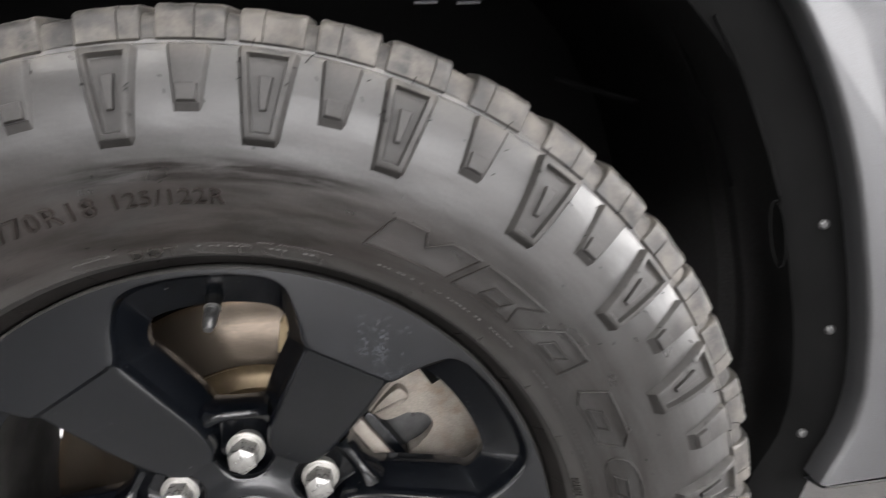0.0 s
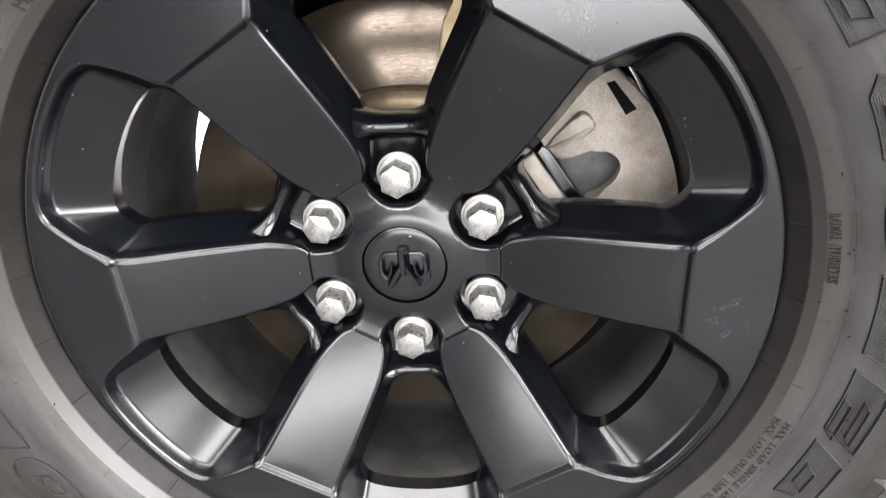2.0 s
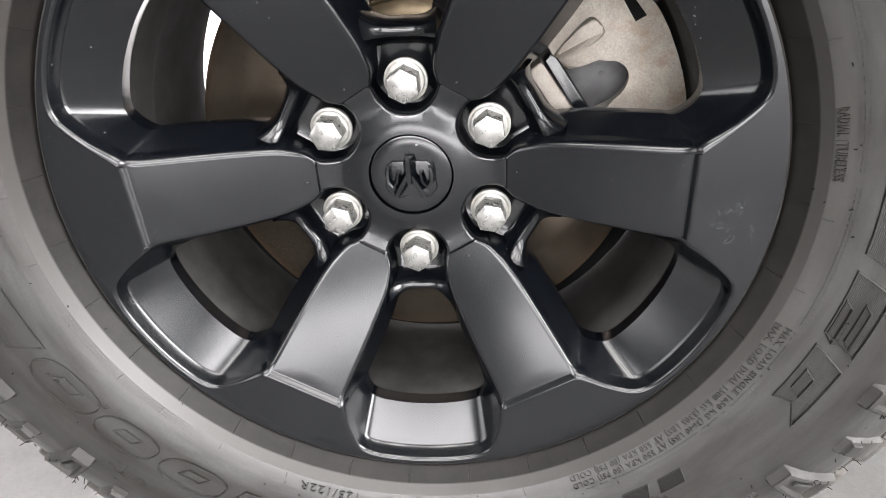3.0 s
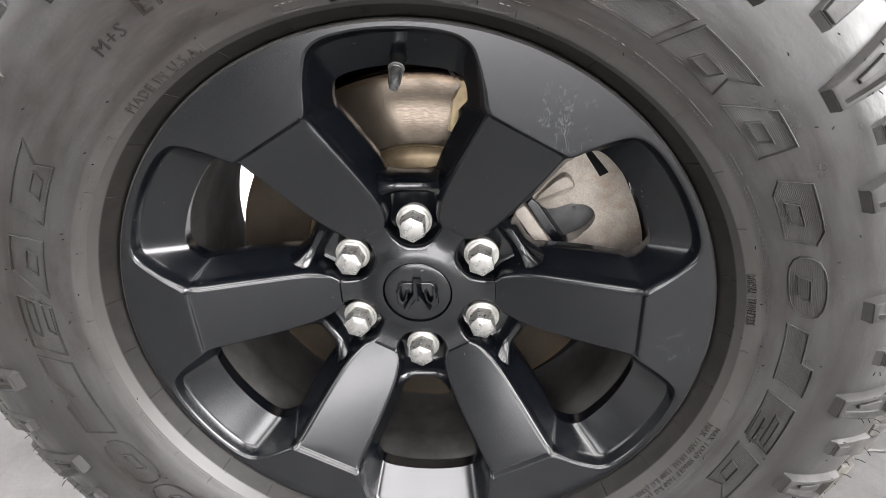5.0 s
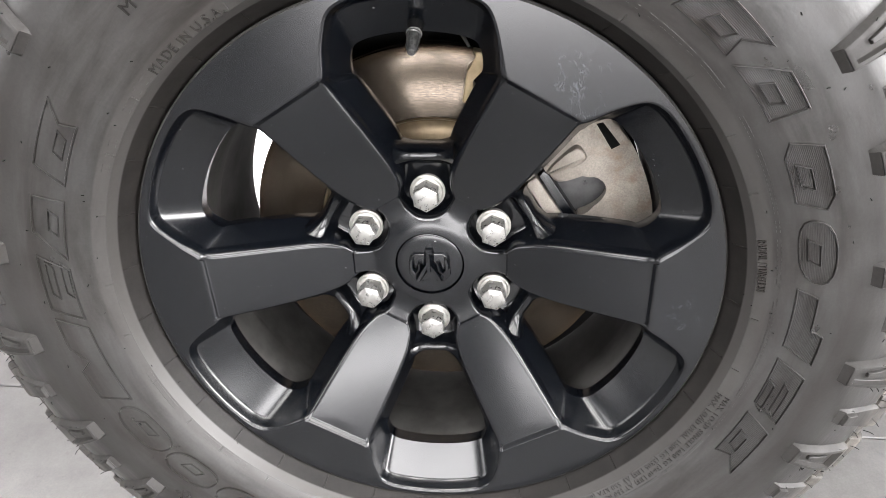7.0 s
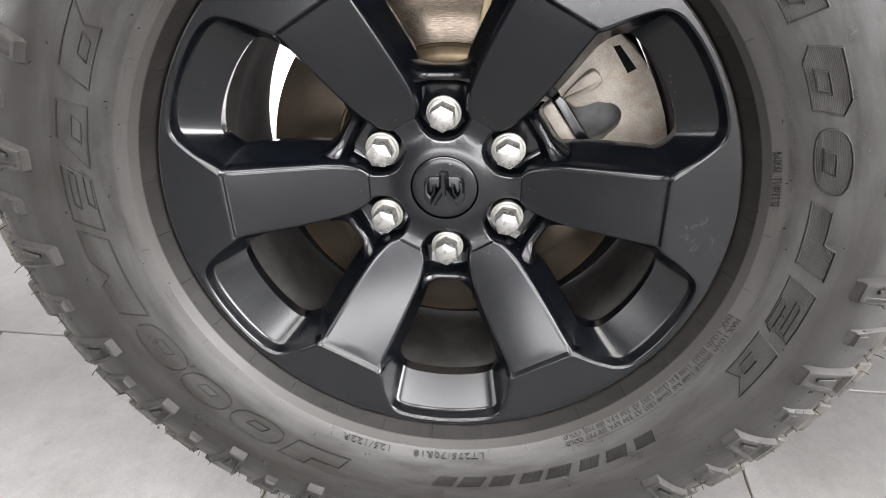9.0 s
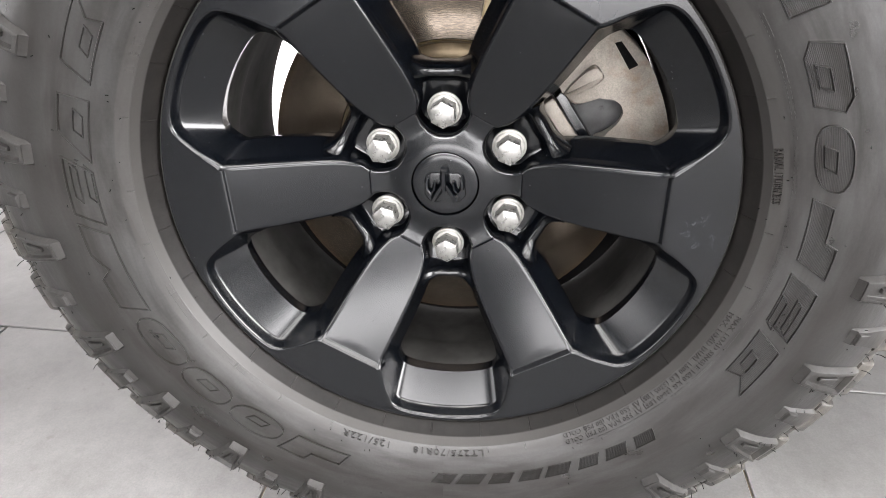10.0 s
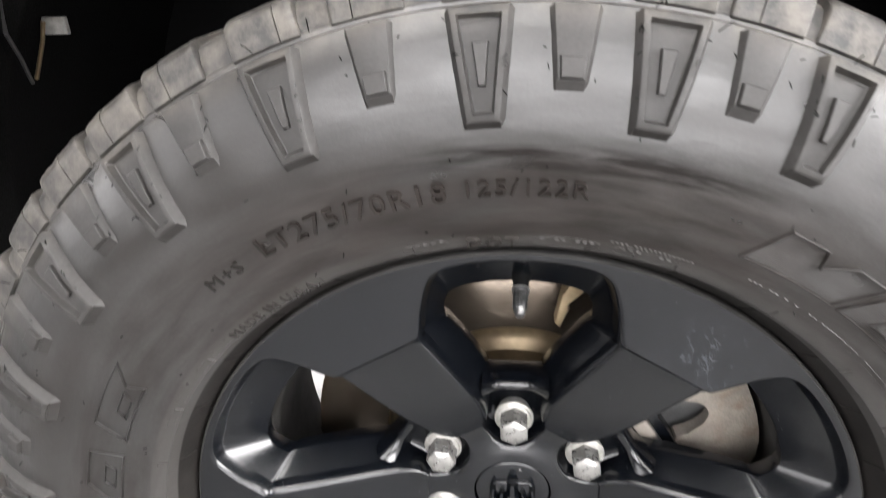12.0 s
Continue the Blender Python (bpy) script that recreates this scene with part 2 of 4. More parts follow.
dust, _ = noise_ramp(nt, 260, [(0.745, g(0.0)), (0.78, g(1.0))], 2)
c = mix(nt, dust, c, (0.12, 0.12, 0.12))
nt.links.new(c, p.inputs["Base Color"])
r, _ = noise_ramp(nt, 9, [(0.3, g(0.185)), (0.7, g(0.235))], 3)
nt.links.new(r, p.inputs["Roughness"])
p.inputs["IOR"].default_value = 1.46

BARREL, nt, p = material("dark barrel paint", 0.7, 0.0)
p.inputs["Specular IOR Level"].default_value = 0.03
c, f = noise_ramp(nt, 22, [(0.35, (0.0125, 0.0120, 0.0114)), (0.65, (0.0250, 0.0242, 0.0232))], 7)
nt.links.new(c, p.inputs["Base Color"])
bump(nt, p, f, 0.1, 0.0006)

CHROME, nt, p = material("bright plated steel", 0.3, 0.8)
c, f = noise_ramp(nt, 160, [(0.35, (0.19, 0.187, 0.180)), (0.7, (0.26, 0.256, 0.245))], 4)
nt.links.new(c, p.inputs["Base Color"])
r, _ = noise_ramp(nt, 240, [(0.3, g(0.24)), (0.7, g(0.38))], 3)
nt.links.new(r, p.inputs["Roughness"])

DULL, nt, p = material("dull pale zinc plating", 0.5, 0.6)
c, f = noise_ramp(nt, 120, [(0.35, (0.18, 0.175, 0.163)), (0.7, (0.30, 0.293, 0.275))], 5)
nt.links.new(c, p.inputs["Base Color"])
bump(nt, p, f, 0.1, 0.0004)

DISC, nt, p = material("lathe-cut brake disc steel", 0.22, 0.75)
rad, pos = radius_of(nt)
ring, rf = noise_ramp(nt, 1.0, [(0.3, g(0.5)), (0.7, g(1.25))], 3, vec=ring_vector(nt, rad, pos, 26.0, 900.0))
tint, _ = noise_ramp(nt, 16, [(0.35, (0.047, 0.036, 0.026)), (0.65, (0.094, 0.078, 0.061))], 5)
c = mix(nt, 1.0, tint, ring, "MULTIPLY")
edge = nt.nodes.new("ShaderNodeMapRange")
edge.inputs["From Min"].default_value = 0.181
edge.inputs["From Max"].default_value = 0.190
nt.links.new(rad, edge.inputs["Value"])
c = mix(nt, edge.outputs["Result"], c, (0.10, 0.068, 0.042))
nt.links.new(c, p.inputs["Base Color"])
p.inputs["Anisotropic"].default_value = 0.5
tg = nt.nodes.new("ShaderNodeTangent")
tg.direction_type, tg.axis = "RADIAL", "Y"
nt.links.new(tg.outputs[0], p.inputs["Tangent"])
bump(nt, p, rf, 0.12, 0.0003)

RUSTY, nt, p = material("browned hub steel", 0.42, 0.6)
p.inputs["Specular IOR Level"].default_value = 0.3
c, f = noise_ramp(nt, 40, [(0.3, (0.055, 0.039, 0.022)), (0.7, (0.120, 0.092, 0.056))], 6)
nt.links.new(c, p.inputs["Base Color"])
bump(nt, p, f, 0.2, 0.0006)

OCHRE, nt, p = material("ochre-browned steel", 0.5, 0.5)
c, f = noise_ramp(nt, 60, [(0.3, (0.17, 0.125, 0.070)), (0.7, (0.30, 0.235, 0.145))], 6)
nt.links.new(c, p.inputs["Base Color"])
bump(nt, p, f, 0.15, 0.0004)

CAST, nt, p = material("sand-cast caliper metal", 0.55, 0.35)
c, f = noise_ramp(nt, 35, [(0.3, (0.110, 0.096, 0.080)), (0.7, (0.190, 0.171, 0.149))], 8)
g2, f2 = noise_ramp(nt, 700, [(0.3, g(0.8)), (0.7, g(1.15))], 3)
c = mix(nt, 1.0, c, g2, "MULTIPLY")
rust, _ = noise_ramp(nt, 60, [(0.50, g(0.0)), (0.68, g(0.6))], 6, 0.65)
rad, pos = radius_of(nt)
c = mix(nt, times(nt, rust, band(nt, rad, 0.165, 0.195)), c, (0.105, 0.066, 0.036))
nt.links.new(c, p.inputs["Base Color"])
bump(nt, p, f2, 0.45, 0.0007)

PAD, nt, p = material("dull black backing plate", 0.55, 0.1)
c, f = noise_ramp(nt, 90, [(0.3, g(0.022)), (0.7, g(0.045))], 5)
nt.links.new(c, p.inputs["Base Color"])
bump(nt, p, f, 0.2, 0.0005)

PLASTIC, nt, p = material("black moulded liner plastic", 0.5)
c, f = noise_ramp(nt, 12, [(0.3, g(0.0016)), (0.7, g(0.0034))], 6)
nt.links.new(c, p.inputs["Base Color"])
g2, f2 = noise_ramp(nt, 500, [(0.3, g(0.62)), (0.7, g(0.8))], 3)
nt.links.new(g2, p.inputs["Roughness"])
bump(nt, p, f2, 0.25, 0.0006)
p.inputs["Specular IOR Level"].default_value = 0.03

SILVER, nt, p = material("silver metallic body paint", 0.35, 0.55)
c, f = noise_ramp(nt, 1500, [(0.35, g(0.045)), (0.65, (0.058, 0.059, 0.063))], 2)
nt.links.new(c, p.inputs["Base Color"])
p.inputs["Coat Weight"].default_value = 0.35
p.inputs["Coat Roughness"].default_value = 0.06

SCREW, nt, p = material("dull zinc screw", 0.5, 0.6)
c, f = noise_ramp(nt, 200, [(0.3, g(0.03)), (0.7, g(0.06))], 3)
nt.links.new(c, p.inputs["Base Color"])

TILE, nt, p = material("glazed grey floor tile", 0.3)
oi = nt.nodes.new("ShaderNodeObjectInfo")
sh = nt.nodes.new("ShaderNodeVectorMath")
sh.operation = "MULTIPLY_ADD"
tc = nt.nodes.new("ShaderNodeTexCoord")
nt.links.new(oi.outputs["Random"], sh.inputs[0])
sh.inputs[1].default_value = (37.0, 23.0, 11.0)
nt.links.new(tc.outputs["Object"], sh.inputs[2])
tv = sh.outputs[0]
c1, _ = noise_ramp(nt, 3.5, [(0.32, (0.090, 0.088, 0.085)), (0.68, (0.136, 0.134, 0.131))], 5, 0.55, vec=tv)
c2, _ = noise_ramp(nt, 30, [(0.25, g(0.80)), (0.75, g(1.16))], 7, 0.72, vec=tv)
c3, _ = noise_ramp(nt, 420, [(0.25, g(0.88)), (0.75, g(1.12))], 3, 0.6, vec=tv)
c = mix(nt, 1.0, mix(nt, 1.0, c1, c2, "MULTIPLY"), c3, "MULTIPLY")
scuffs, _ = noise_ramp(nt, 55, [(0.66, g(0.0)), (0.74, g(1.0))], 4, 0.6, vec=tv)
c = mix(nt, times(nt, scuffs, 0.35), c, (0.060, 0.054, 0.047))
mr = nt.nodes.new("ShaderNodeMapRange")
mr.inputs["To Min"].default_value = 0.94
mr.inputs["To Max"].default_value = 1.03
nt.links.new(oi.outputs["Random"], mr.inputs["Value"])
c = mix(nt, 1.0, c, mr.outputs["Result"], "MULTIPLY")
nt.links.new(c, p.inputs["Base Color"])
r, _ = noise_ramp(nt, 6, [(0.2, g(0.30)), (0.8, g(0.42))], 2, vec=tv)
nt.links.new(r, p.inputs["Roughness"])

GROUT, nt, p = material("brown-grey grout", 0.9)
c, f = noise_ramp(nt, 60, [(0.3, (0.10, 0.075, 0.05)), (0.7, (0.17, 0.14, 0.10))], 5)
nt.links.new(c, p.inputs["Base Color"])

WALL, nt, p = material("grey wall paint", 0.7)
c, f = noise_ramp(nt, 2, [(0.3, g(0.13)), (0.7, g(0.16))], 5)
nt.links.new(c, p.inputs["Base Color"])

def glow(name, col, power):
    m, nt, p = material(name, 0.6)
    p.inputs["Base Color"].default_value = (0.8, 0.8, 0.8, 1)
    p.inputs["Emission Color"].default_value = (*col, 1)
    p.inputs["Emission Strength"].default_value = power
    return m

DIFFUSER = glow("lit lamp diffuser", (1.005, 0.98, 0.96), LAMP)
# south, west and east glows are added fill for rim and tyre, not seen sources
SOUTH_FILL = glow("bright south fill glow", (0.985, 0.97, 0.985), DAY * 1.35)
WEST_FILL = glow("dim west fill glow", (0.985, 0.97, 0.985), DAY * 0.32)
SUNLIT = glow("sunlit daylight", (1.02, 0.97, 0.98), DAY * 3.8)
EAST_FILL = glow("strong east fill glow", (0.99, 0.97, 0.975), DAY * 2.6)

# ---- the room ----
X0, X1, Y0, Y1, ZR = -4.0, 4.2, -4.2, 6.0, 4.0

def slab(name, x0, x1, y0, y1, z0, z1, mat_, label, category):
    bm = bmesh.new()
    box(bm, x0, x1, y0, y1, z0, z1)
    ob = new(name, mesh_of(name, bm, mat_, False))
    return tagged(ob, label, category, kind="structure")

def side_wall(name, x, out, y0, y1, z0, z1, sky):
    xa, xb = min(x, x + 0.2 * out), max(x, x + 0.2 * out)
    bm = bmesh.new()
    box(bm, xa, xb, Y0, y0, -0.1, ZR)
    box(bm, xa, xb, y1, Y1, -0.1, ZR)
    box(bm, xa, xb, y0, y1, -0.1, z0)
    box(bm, xa, xb, y0, y1, z1, ZR)
    tagged(new(name, mesh_of(name, bm, WALL, False)), "plain grey side wall with an added window opening for fill light", "wall", kind="structure")
    bm = bmesh.new()
    box(bm, x + 0.5 * out - 0.02, x + 0.5 * out + 0.02, y0 - 0.4, y1 + 0.4, z0 - 0.4, z1 + 0.4)
    tagged(new("backdrop", mesh_of("backdrop", bm, sky, False)), "bright white glowing sheet behind the window opening", "backdrop", kind="structure")

# unseen window openings, added to throw fill light from both sides
side_wall("wall_west", X0, -1, -3.6, -0.8, 0.60, 2.8, WEST_FILL)
side_wall("wall_east", X1, 1, -3.0, 0.4, 0.30, 3.5, EAST_FILL)
slab("ceiling", X0 - 0.2, X1 + 0.2, Y0 - 0.2, Y1 + 0.2, ZR, ZR + 0.15, WALL, "plain grey ceiling of the hall", "ceiling")

# two end walls with wide windows, one above the other where there are two; the south pair is unseen, added as fill
# light
def end_wall(name, y, out, openings, sky):
    ya, yb = min(y, y + 0.2 * out), max(y, y + 0.2 * out)
    bm = bmesh.new()
    low = -0.1
    for x0, x1, z0, z1 in openings:
        box(bm, X0 - 0.2, x0, ya, yb, low, z1)
        box(bm, x1, X1 + 0.2, ya, yb, low, z1)
        box(bm, x0, x1, ya, yb, low, z0)
        low = z1
    box(bm, X0 - 0.2, X1 + 0.2, ya, yb, low, ZR)
    tagged(new(name, mesh_of(name, bm, WALL, False)), "plain grey wall with wide windows", "wall", kind="structure")
    bm = bmesh.new()
    xs, zs = [o[0] for o in openings] + [o[1] for o in openings], [o[2] for o in openings] + [o[3] for o in openings]
    box(bm, min(xs) - 0.4, max(xs) + 0.4, y + 0.5 * out - 0.02, y + 0.5 * out + 0.02, max(min(zs) - 0.4, -0.1), max(zs) + 0.4)
    tagged(new("backdrop", mesh_of("backdrop", bm, sky, False)), "bright white glowing sheet behind the window opening", "backdrop", kind="structure")

end_wall("wall_south", Y0, -1, [(-1.2, 3.6, 0.04, 0.85), (-2.6, 3.6, 1.75, 3.80)], SOUTH_FILL)
end_wall("wall_north", Y1, 1, [(-3.7, 1.0, 0.25, 2.9)], SUNLIT)

# ceiling lamps in two rows
def ceiling_lamp(x, y, first=[]):
    if first:
        return copy_thing(first[0], pose(x, y, ZR))
    lamp = thing("ceiling_light", "long white ceiling light panel, switched on", "light", (x, y, ZR), "hall ceiling lights")
    bm = bmesh.new()
    for s in (-1, 1):
        box(bm, s * 0.30 - 0.012, s * 0.30 + 0.012, -0.6, 0.6, -0.05, -0.001)
        box(bm, -0.29, 0.29, s * 0.59 - 0.01, s * 0.59 + 0.01, -0.05, -0.001)
    part("frame", bm, WALL, lamp, smooth=False)
    bm = bmesh.new()
    box(bm, -0.286, 0.286, -0.578, 0.578, -0.045, -0.03)
    part("diffuser", bm, DIFFUSER, lamp, "glowing white diffuser", smooth=False)
    first.append(lamp)
    return lamp

for lx in (-1.9, -0.8, 0.3, 1.4, 2.5):
    ceiling_lamp(lx, -1.35)
for lx in (-1.2, 0.2, 1.6, 3.0):
    ceiling_lamp(lx, -2.4)
for lx in (-2.0, 0.0, 2.0):
    ceiling_lamp(lx, 3.4)

# ---- the tyre ----
wheel = thing("wheel", "pickup wheel with black six-spoke rim and all-terrain tyre", "wheel", C)

SIDE = [(0.2480, 0.016), (0.2535, 0.028), (0.2556, 0.040), (0.2566, 0.0430), (0.2578, 0.0452), (0.2600, 0.0487), (0.2655, 0.0572), (0.2660, 0.0582), (0.2690, 0.0668), (0.2694, 0.0676),
        (0.2702, 0.0683), (0.2730, 0.0701), (0.2765, 0.0722), (0.2800, 0.0741), (0.2850, 0.0765), (0.2920, 0.0791), (0.3000, 0.0812), (0.3100, 0.0836), (0.3200, 0.0856), (0.3300, 0.0870), (0.3400, 0.0876),
        (0.3500, 0.0872), (0.3580, 0.0860), (0.3700, 0.0830), (0.3850, 0.0772), (0.3970, 0.0712), (0.4005, 0.0685), (0.4012, 0.0655), (0.4035, 0.0650),
        (0.4060, 0.0625), (0.4075, 0.0480), (0.4085, 0.0200)]
SR, SD = [a for a, b in SIDE[3:]], [b for a, b in SIDE[3:]]

def side(r):
    return float(np.interp(r, SR, SD))

def skin(r, a, h=0.0):
    """A point h above the outer sidewall."""
    e = 0.002
    slope = (side(r + e) - side(r - e)) / (2 * e)
    n = 1 / math.hypot(1, slope)
    return at(r - h * slope * n, a, side(r) + h * n)

def press(bm):
    """The tyre stands flat on the floor."""
    for v in bm.verts:
        if v.co.z < -ZC + 0.001:
            v.co.z = -ZC + 0.001
    return bm

whole = [(r, -d) for r, d in SIDE] + [(r, d + 0.08) for r, d in SIDE[::-1]] + [(0.240, 0.05), (0.236, 0.0)]
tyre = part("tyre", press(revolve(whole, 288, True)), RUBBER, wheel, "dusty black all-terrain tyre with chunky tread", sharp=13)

BIG = [138.9, 124.7, 109.7, 93.4, 79.9, 67.0, 50.8, 36.2, 23.2, 8.0, -7.1, -22.3, -37.4, -52.6]
BIG += [-67.9, -83.2, -98.6, -113.9, -129.2, -143.7, -157.6, -174.9, -190.3, -205.7]
SMALL = [(a + b) / 2 for a, b in zip(BIG, BIG[1:] + [BIG[0] - 360])]
SMALL[0], SMALL[1] = 131.6, 118.0

def trapezoid(r0, r1, w0, w1, cols, rows, height, ramp=0.0):
    """A raised pad on the sidewall at the top of the tyre. cols, rows: insets from the edges in metres, in order."""
    bm = bmesh.new()
    pts = []
    nr, nc = len(rows), len(cols)
    R = [r0 + i for i in rows] + [r0 + (r1 - r0) * k / 4 for k in (1, 2, 3)] + [r1 - i for i in rows[::-1]]
    R = sorted(R)
    lev_r = list(range(nr)) + [nr - 1] * 3 + list(range(nr))[::-1]
    if ramp:
        R, lev_r = [r0 - ramp] + R, [0] + [1] + lev_r[1:]
    for r, lr in zip(R, lev_r):
        hw = max(w0 + (w1 - w0) * (r - r0) / (r1 - r0), w0 * 0.86)
        S = [-hw + i for i in cols] + [0] + [hw - i for i in cols[::-1]]
        lev_c = list(range(nc)) + [nc - 1] + list(range(nc))[::-1]
        pts.append([skin(r, 90 - math.degrees(s / r), height(min(lr, lc), max(0, (r - r0) / (r1 - r0)))) for s, lc in zip(S, lev_c)])
    sheet(bm, pts)
    return bm

def big_height(level, f):
    top = 0.0066 - 0.0010 * f
    return (-0.0012, top - 0.0014, top - 0.0003, top, top, top - 0.0042, top - 0.0046)[level]

def tab_height(level, f):
    return (0.0006, 0.0036 - 0.0002 * f, 0.0041 - 0.0002 * f)[level]

def small_height(level, f):
    top = 0.0036 if f < 0.9 else 0.0046
    return (-0.0012, top - 0.0010, top - 0.0002, top)[level]

EDGE = (0.0, 0.0003, 0.0006, 0.0011, 0.0034, 0.0044, 0.0050)
FLANK = (-0.0030, -0.0006, 0.0002, 0.0009, 0.0032, 0.0042, 0.0048)      # the flanks slope out to the wall
me_bigs = [sharpen(mesh_of("sidewall_lug", trapezoid(0.3475, 0.3985, w0, w1, FLANK, EDGE, big_height, 0.0052), LUG), 30) for w0, w1 in ((0.0086, 0.0162), (0.0081, 0.0150))]
me_tab = sharpen(mesh_of("tab", trapezoid(0.3635, 0.3840, 0.0021, 0.0044, (0.0, 0.0004, 0.0009), (0.0, 0.0004, 0.0009), tab_height), LUG), 30)
me_small = sharpen(mesh_of("small_lug", trapezoid(0.3655, 0.3985, 0.0066, 0.0108, (-0.0026, -0.0005, 0.0002, 0.0009), (0.0, 0.0003, 0.0006, 0.0012), small_height, 0.0060), LUG), 30)
for i, a in enumerate(BIG):
    lug = link("sidewall_lug", me_bigs[i % 2], tyre, turn(a - 90))
    link("tab", me_tab, lug)
me_step = sharpen(mesh_of("step", trapezoid(0.3664, 0.3765, 0.0058, 0.0066, (0.0, 0.0005, 0.0010), (0.0, 0.0005, 0.0010), lambda level, f: (0.0030, 0.0058, 0.0062)[level]), LUG), 30)
for a in SMALL:
    lug = link("small_lug", me_small, tyre, turn(a - 90))
    link("step", me_step, lug)

# tread blocks at the shoulder: one over every lug, a lower one in every gap
def shoulder_block(w, top, d0, seed):
    """A worn block with a slanting outer face, chipped ends and one or two thin cuts."""
    rng = random.Random(seed)
    bm = bmesh.new()
    prof = [(0.4005, 0.060), (0.4030, d0 - 0.0012), (0.4042, d0), (0.4100, d0 - 0.0022), (top - 0.0060, d0 - 0.0058), (top - 0.0022, d0 - 0.0095), (top - 0.0004, d0 - 0.0145), (top, d0 - 0.020), (top + 0.0008, 0.012), (0.404, 0.010)]
    cut = rng.uniform(-0.5, 0.5)
    cuts = [cut] if w > 0.015 else []
    S = [-1, -0.965, -0.9] + list(np.linspace(-0.8, 0.8, 9)) + [0.9, 0.965, 1]
    S = sorted([s for s in S if all(abs(s - c) > 0.05 for c in cuts)] + [c + e for c in cuts for e in (-0.022, 0.0, 0.022)])
    rows = []
    chip = [rng.uniform(-0.0003, 0.0003) for _ in S]
    for j, s in enumerate(S):
        low = 0.0016 if abs(s) == 1 else 0.0005 if abs(s) > 0.95 else 0.0016 if s in cuts else 0.0
        row = []
        for i, (r, d) in enumerate(prof):
            wear = chip[j] * (i in (5, 6, 7)) + rng.uniform(-0.0002, 0.0002) * (i in (3, 4, 5))
            row.append(at(r - (low if 3 < i < 9 else 0) + wear, 90 - math.degrees((s * w + 0.05 * s * (0.062 - d)) / r), d - low * (1 <= i <= 4) + wear))
        rows.append(row)
    vs = sheet(bm, rows)
    bm.faces.new(vs[0])
    bm.faces.new(vs[-1][::-1])
    return bm

blocks = [sharpen(mesh_of("tread_block", shoulder_block(0.0200 + 0.0008 * (s % 3 - 1), 0.4246 + 0.0006 * (s % 2), 0.0672, s), TREAD), 28) for s in range(6)]
lows = [sharpen(mesh_of("tread_tie", shoulder_block(0.0112, 0.4208, 0.0640, 17 + s), TREAD), 28) for s in range(4)]
ALL = sorted(BIG + SMALL, reverse=True)
for i, a in enumerate(ALL):
    b = ALL[i + 1] if i + 1 < len(ALL) else ALL[0] - 360
    if 20 < (a + 90) % 360 < 340:
        link("tread_block", blocks[i * 5 % 6], tyre, turn(a - 90))
    if 18 < ((a + b) / 2 + 90) % 360 < 342:
        link("tread_tie", lows[i % 4], tyre, turn((a + b) / 2 - 90))
# inner tread rows and the far shoulder
def centre_block(y, w, depth, skew):
    bm = bmesh.new()
    rows = []
    for s in (-1, -0.9, 0.9, 1):
        low = 0.001 if abs(s) == 1 else 0
        rows.append([at(r - low, 90 - math.degrees((s * w + skew * (d + y)) / r), d) for r, d in ((0.405, -y + depth), (0.4195, -y + depth - 0.001), (0.4205, -y + depth - 0.003), (0.4205, -y - depth + 0.003), (0.4195, -y - depth + 0.001), (0.405, -y - depth))])
    vs = sheet(bm, rows)
    bm.faces.new(vs[0])
    bm.faces.new(vs[-1][::-1])
    return bm

for y, w, skew in ((0.012, 0.022, 0.5), (0.048, 0.020, -0.5), (0.086, 0.022, 0.5), (0.128, 0.020, 0.0)):
    me = sharpen(mesh_of("tread_block", centre_block(y, w, 0.015, skew), TREAD), 28)
    for k in range(46):
        a = k * 360 / 46 + 200 * y
        if 14 < (a + 90) % 360 < 346:
            link("tread_block", me, tyre, turn(a - 90))

# fine moulding ribs across the bead and rubber whiskers
bm = bmesh.new()
rng = random.Random(4)
for k in range(62):
    a = (k // 2) * 11.6 + (rng.uniform(-2, 2) if k % 2 else 0)
    r0, r1 = (0.2576, 0.2654) if k % 2 == 0 else (0.2700, 0.2752)
    w = 0.13
    rows = []
    for r in np.linspace(r0, r1, 5):
        d = float(np.interp(r, [q[0] for q in SIDE], [q[1] for q in SIDE]))
        rows.append([at(r, a - w, d - 0.0003), at(r - 0.0003, a - w / 2, d + 0.0008), at(r - 0.0003, a + w / 2, d + 0.0008), at(r, a + w, d - 0.0003)])
    sheet(bm, rows)
tagged(part("moulding_rib", bm, RUBBER, tyre), "fine raised moulding ribs on the rubber", kind="stuff")
bm = bmesh.new()

def whisker(p0, way, length, droop=0.0012):
    way = way.normalized() * length
    tube(bm, [p0, p0 + way * 0.55, p0 + way + Vector((0, 0, -droop))], 0.00034, 5)

for a in BIG + SMALL:       # along the frames of the lugs
    for k in range(7 if a in BIG else 3):
        s = rng.choice((-1, 1))
        r = rng.uniform(0.360, 0.394)
        p0 = skin(r, a + s * (1.25 + (r - 0.3475) * 24), 0.0055)
        if p0.z > -0.385:
            whisker(p0, Vector((rng.uniform(-1, 1), -0.5, rng.uniform(-1, 1))), rng.uniform(0.0018, 0.0034), 0.0004)
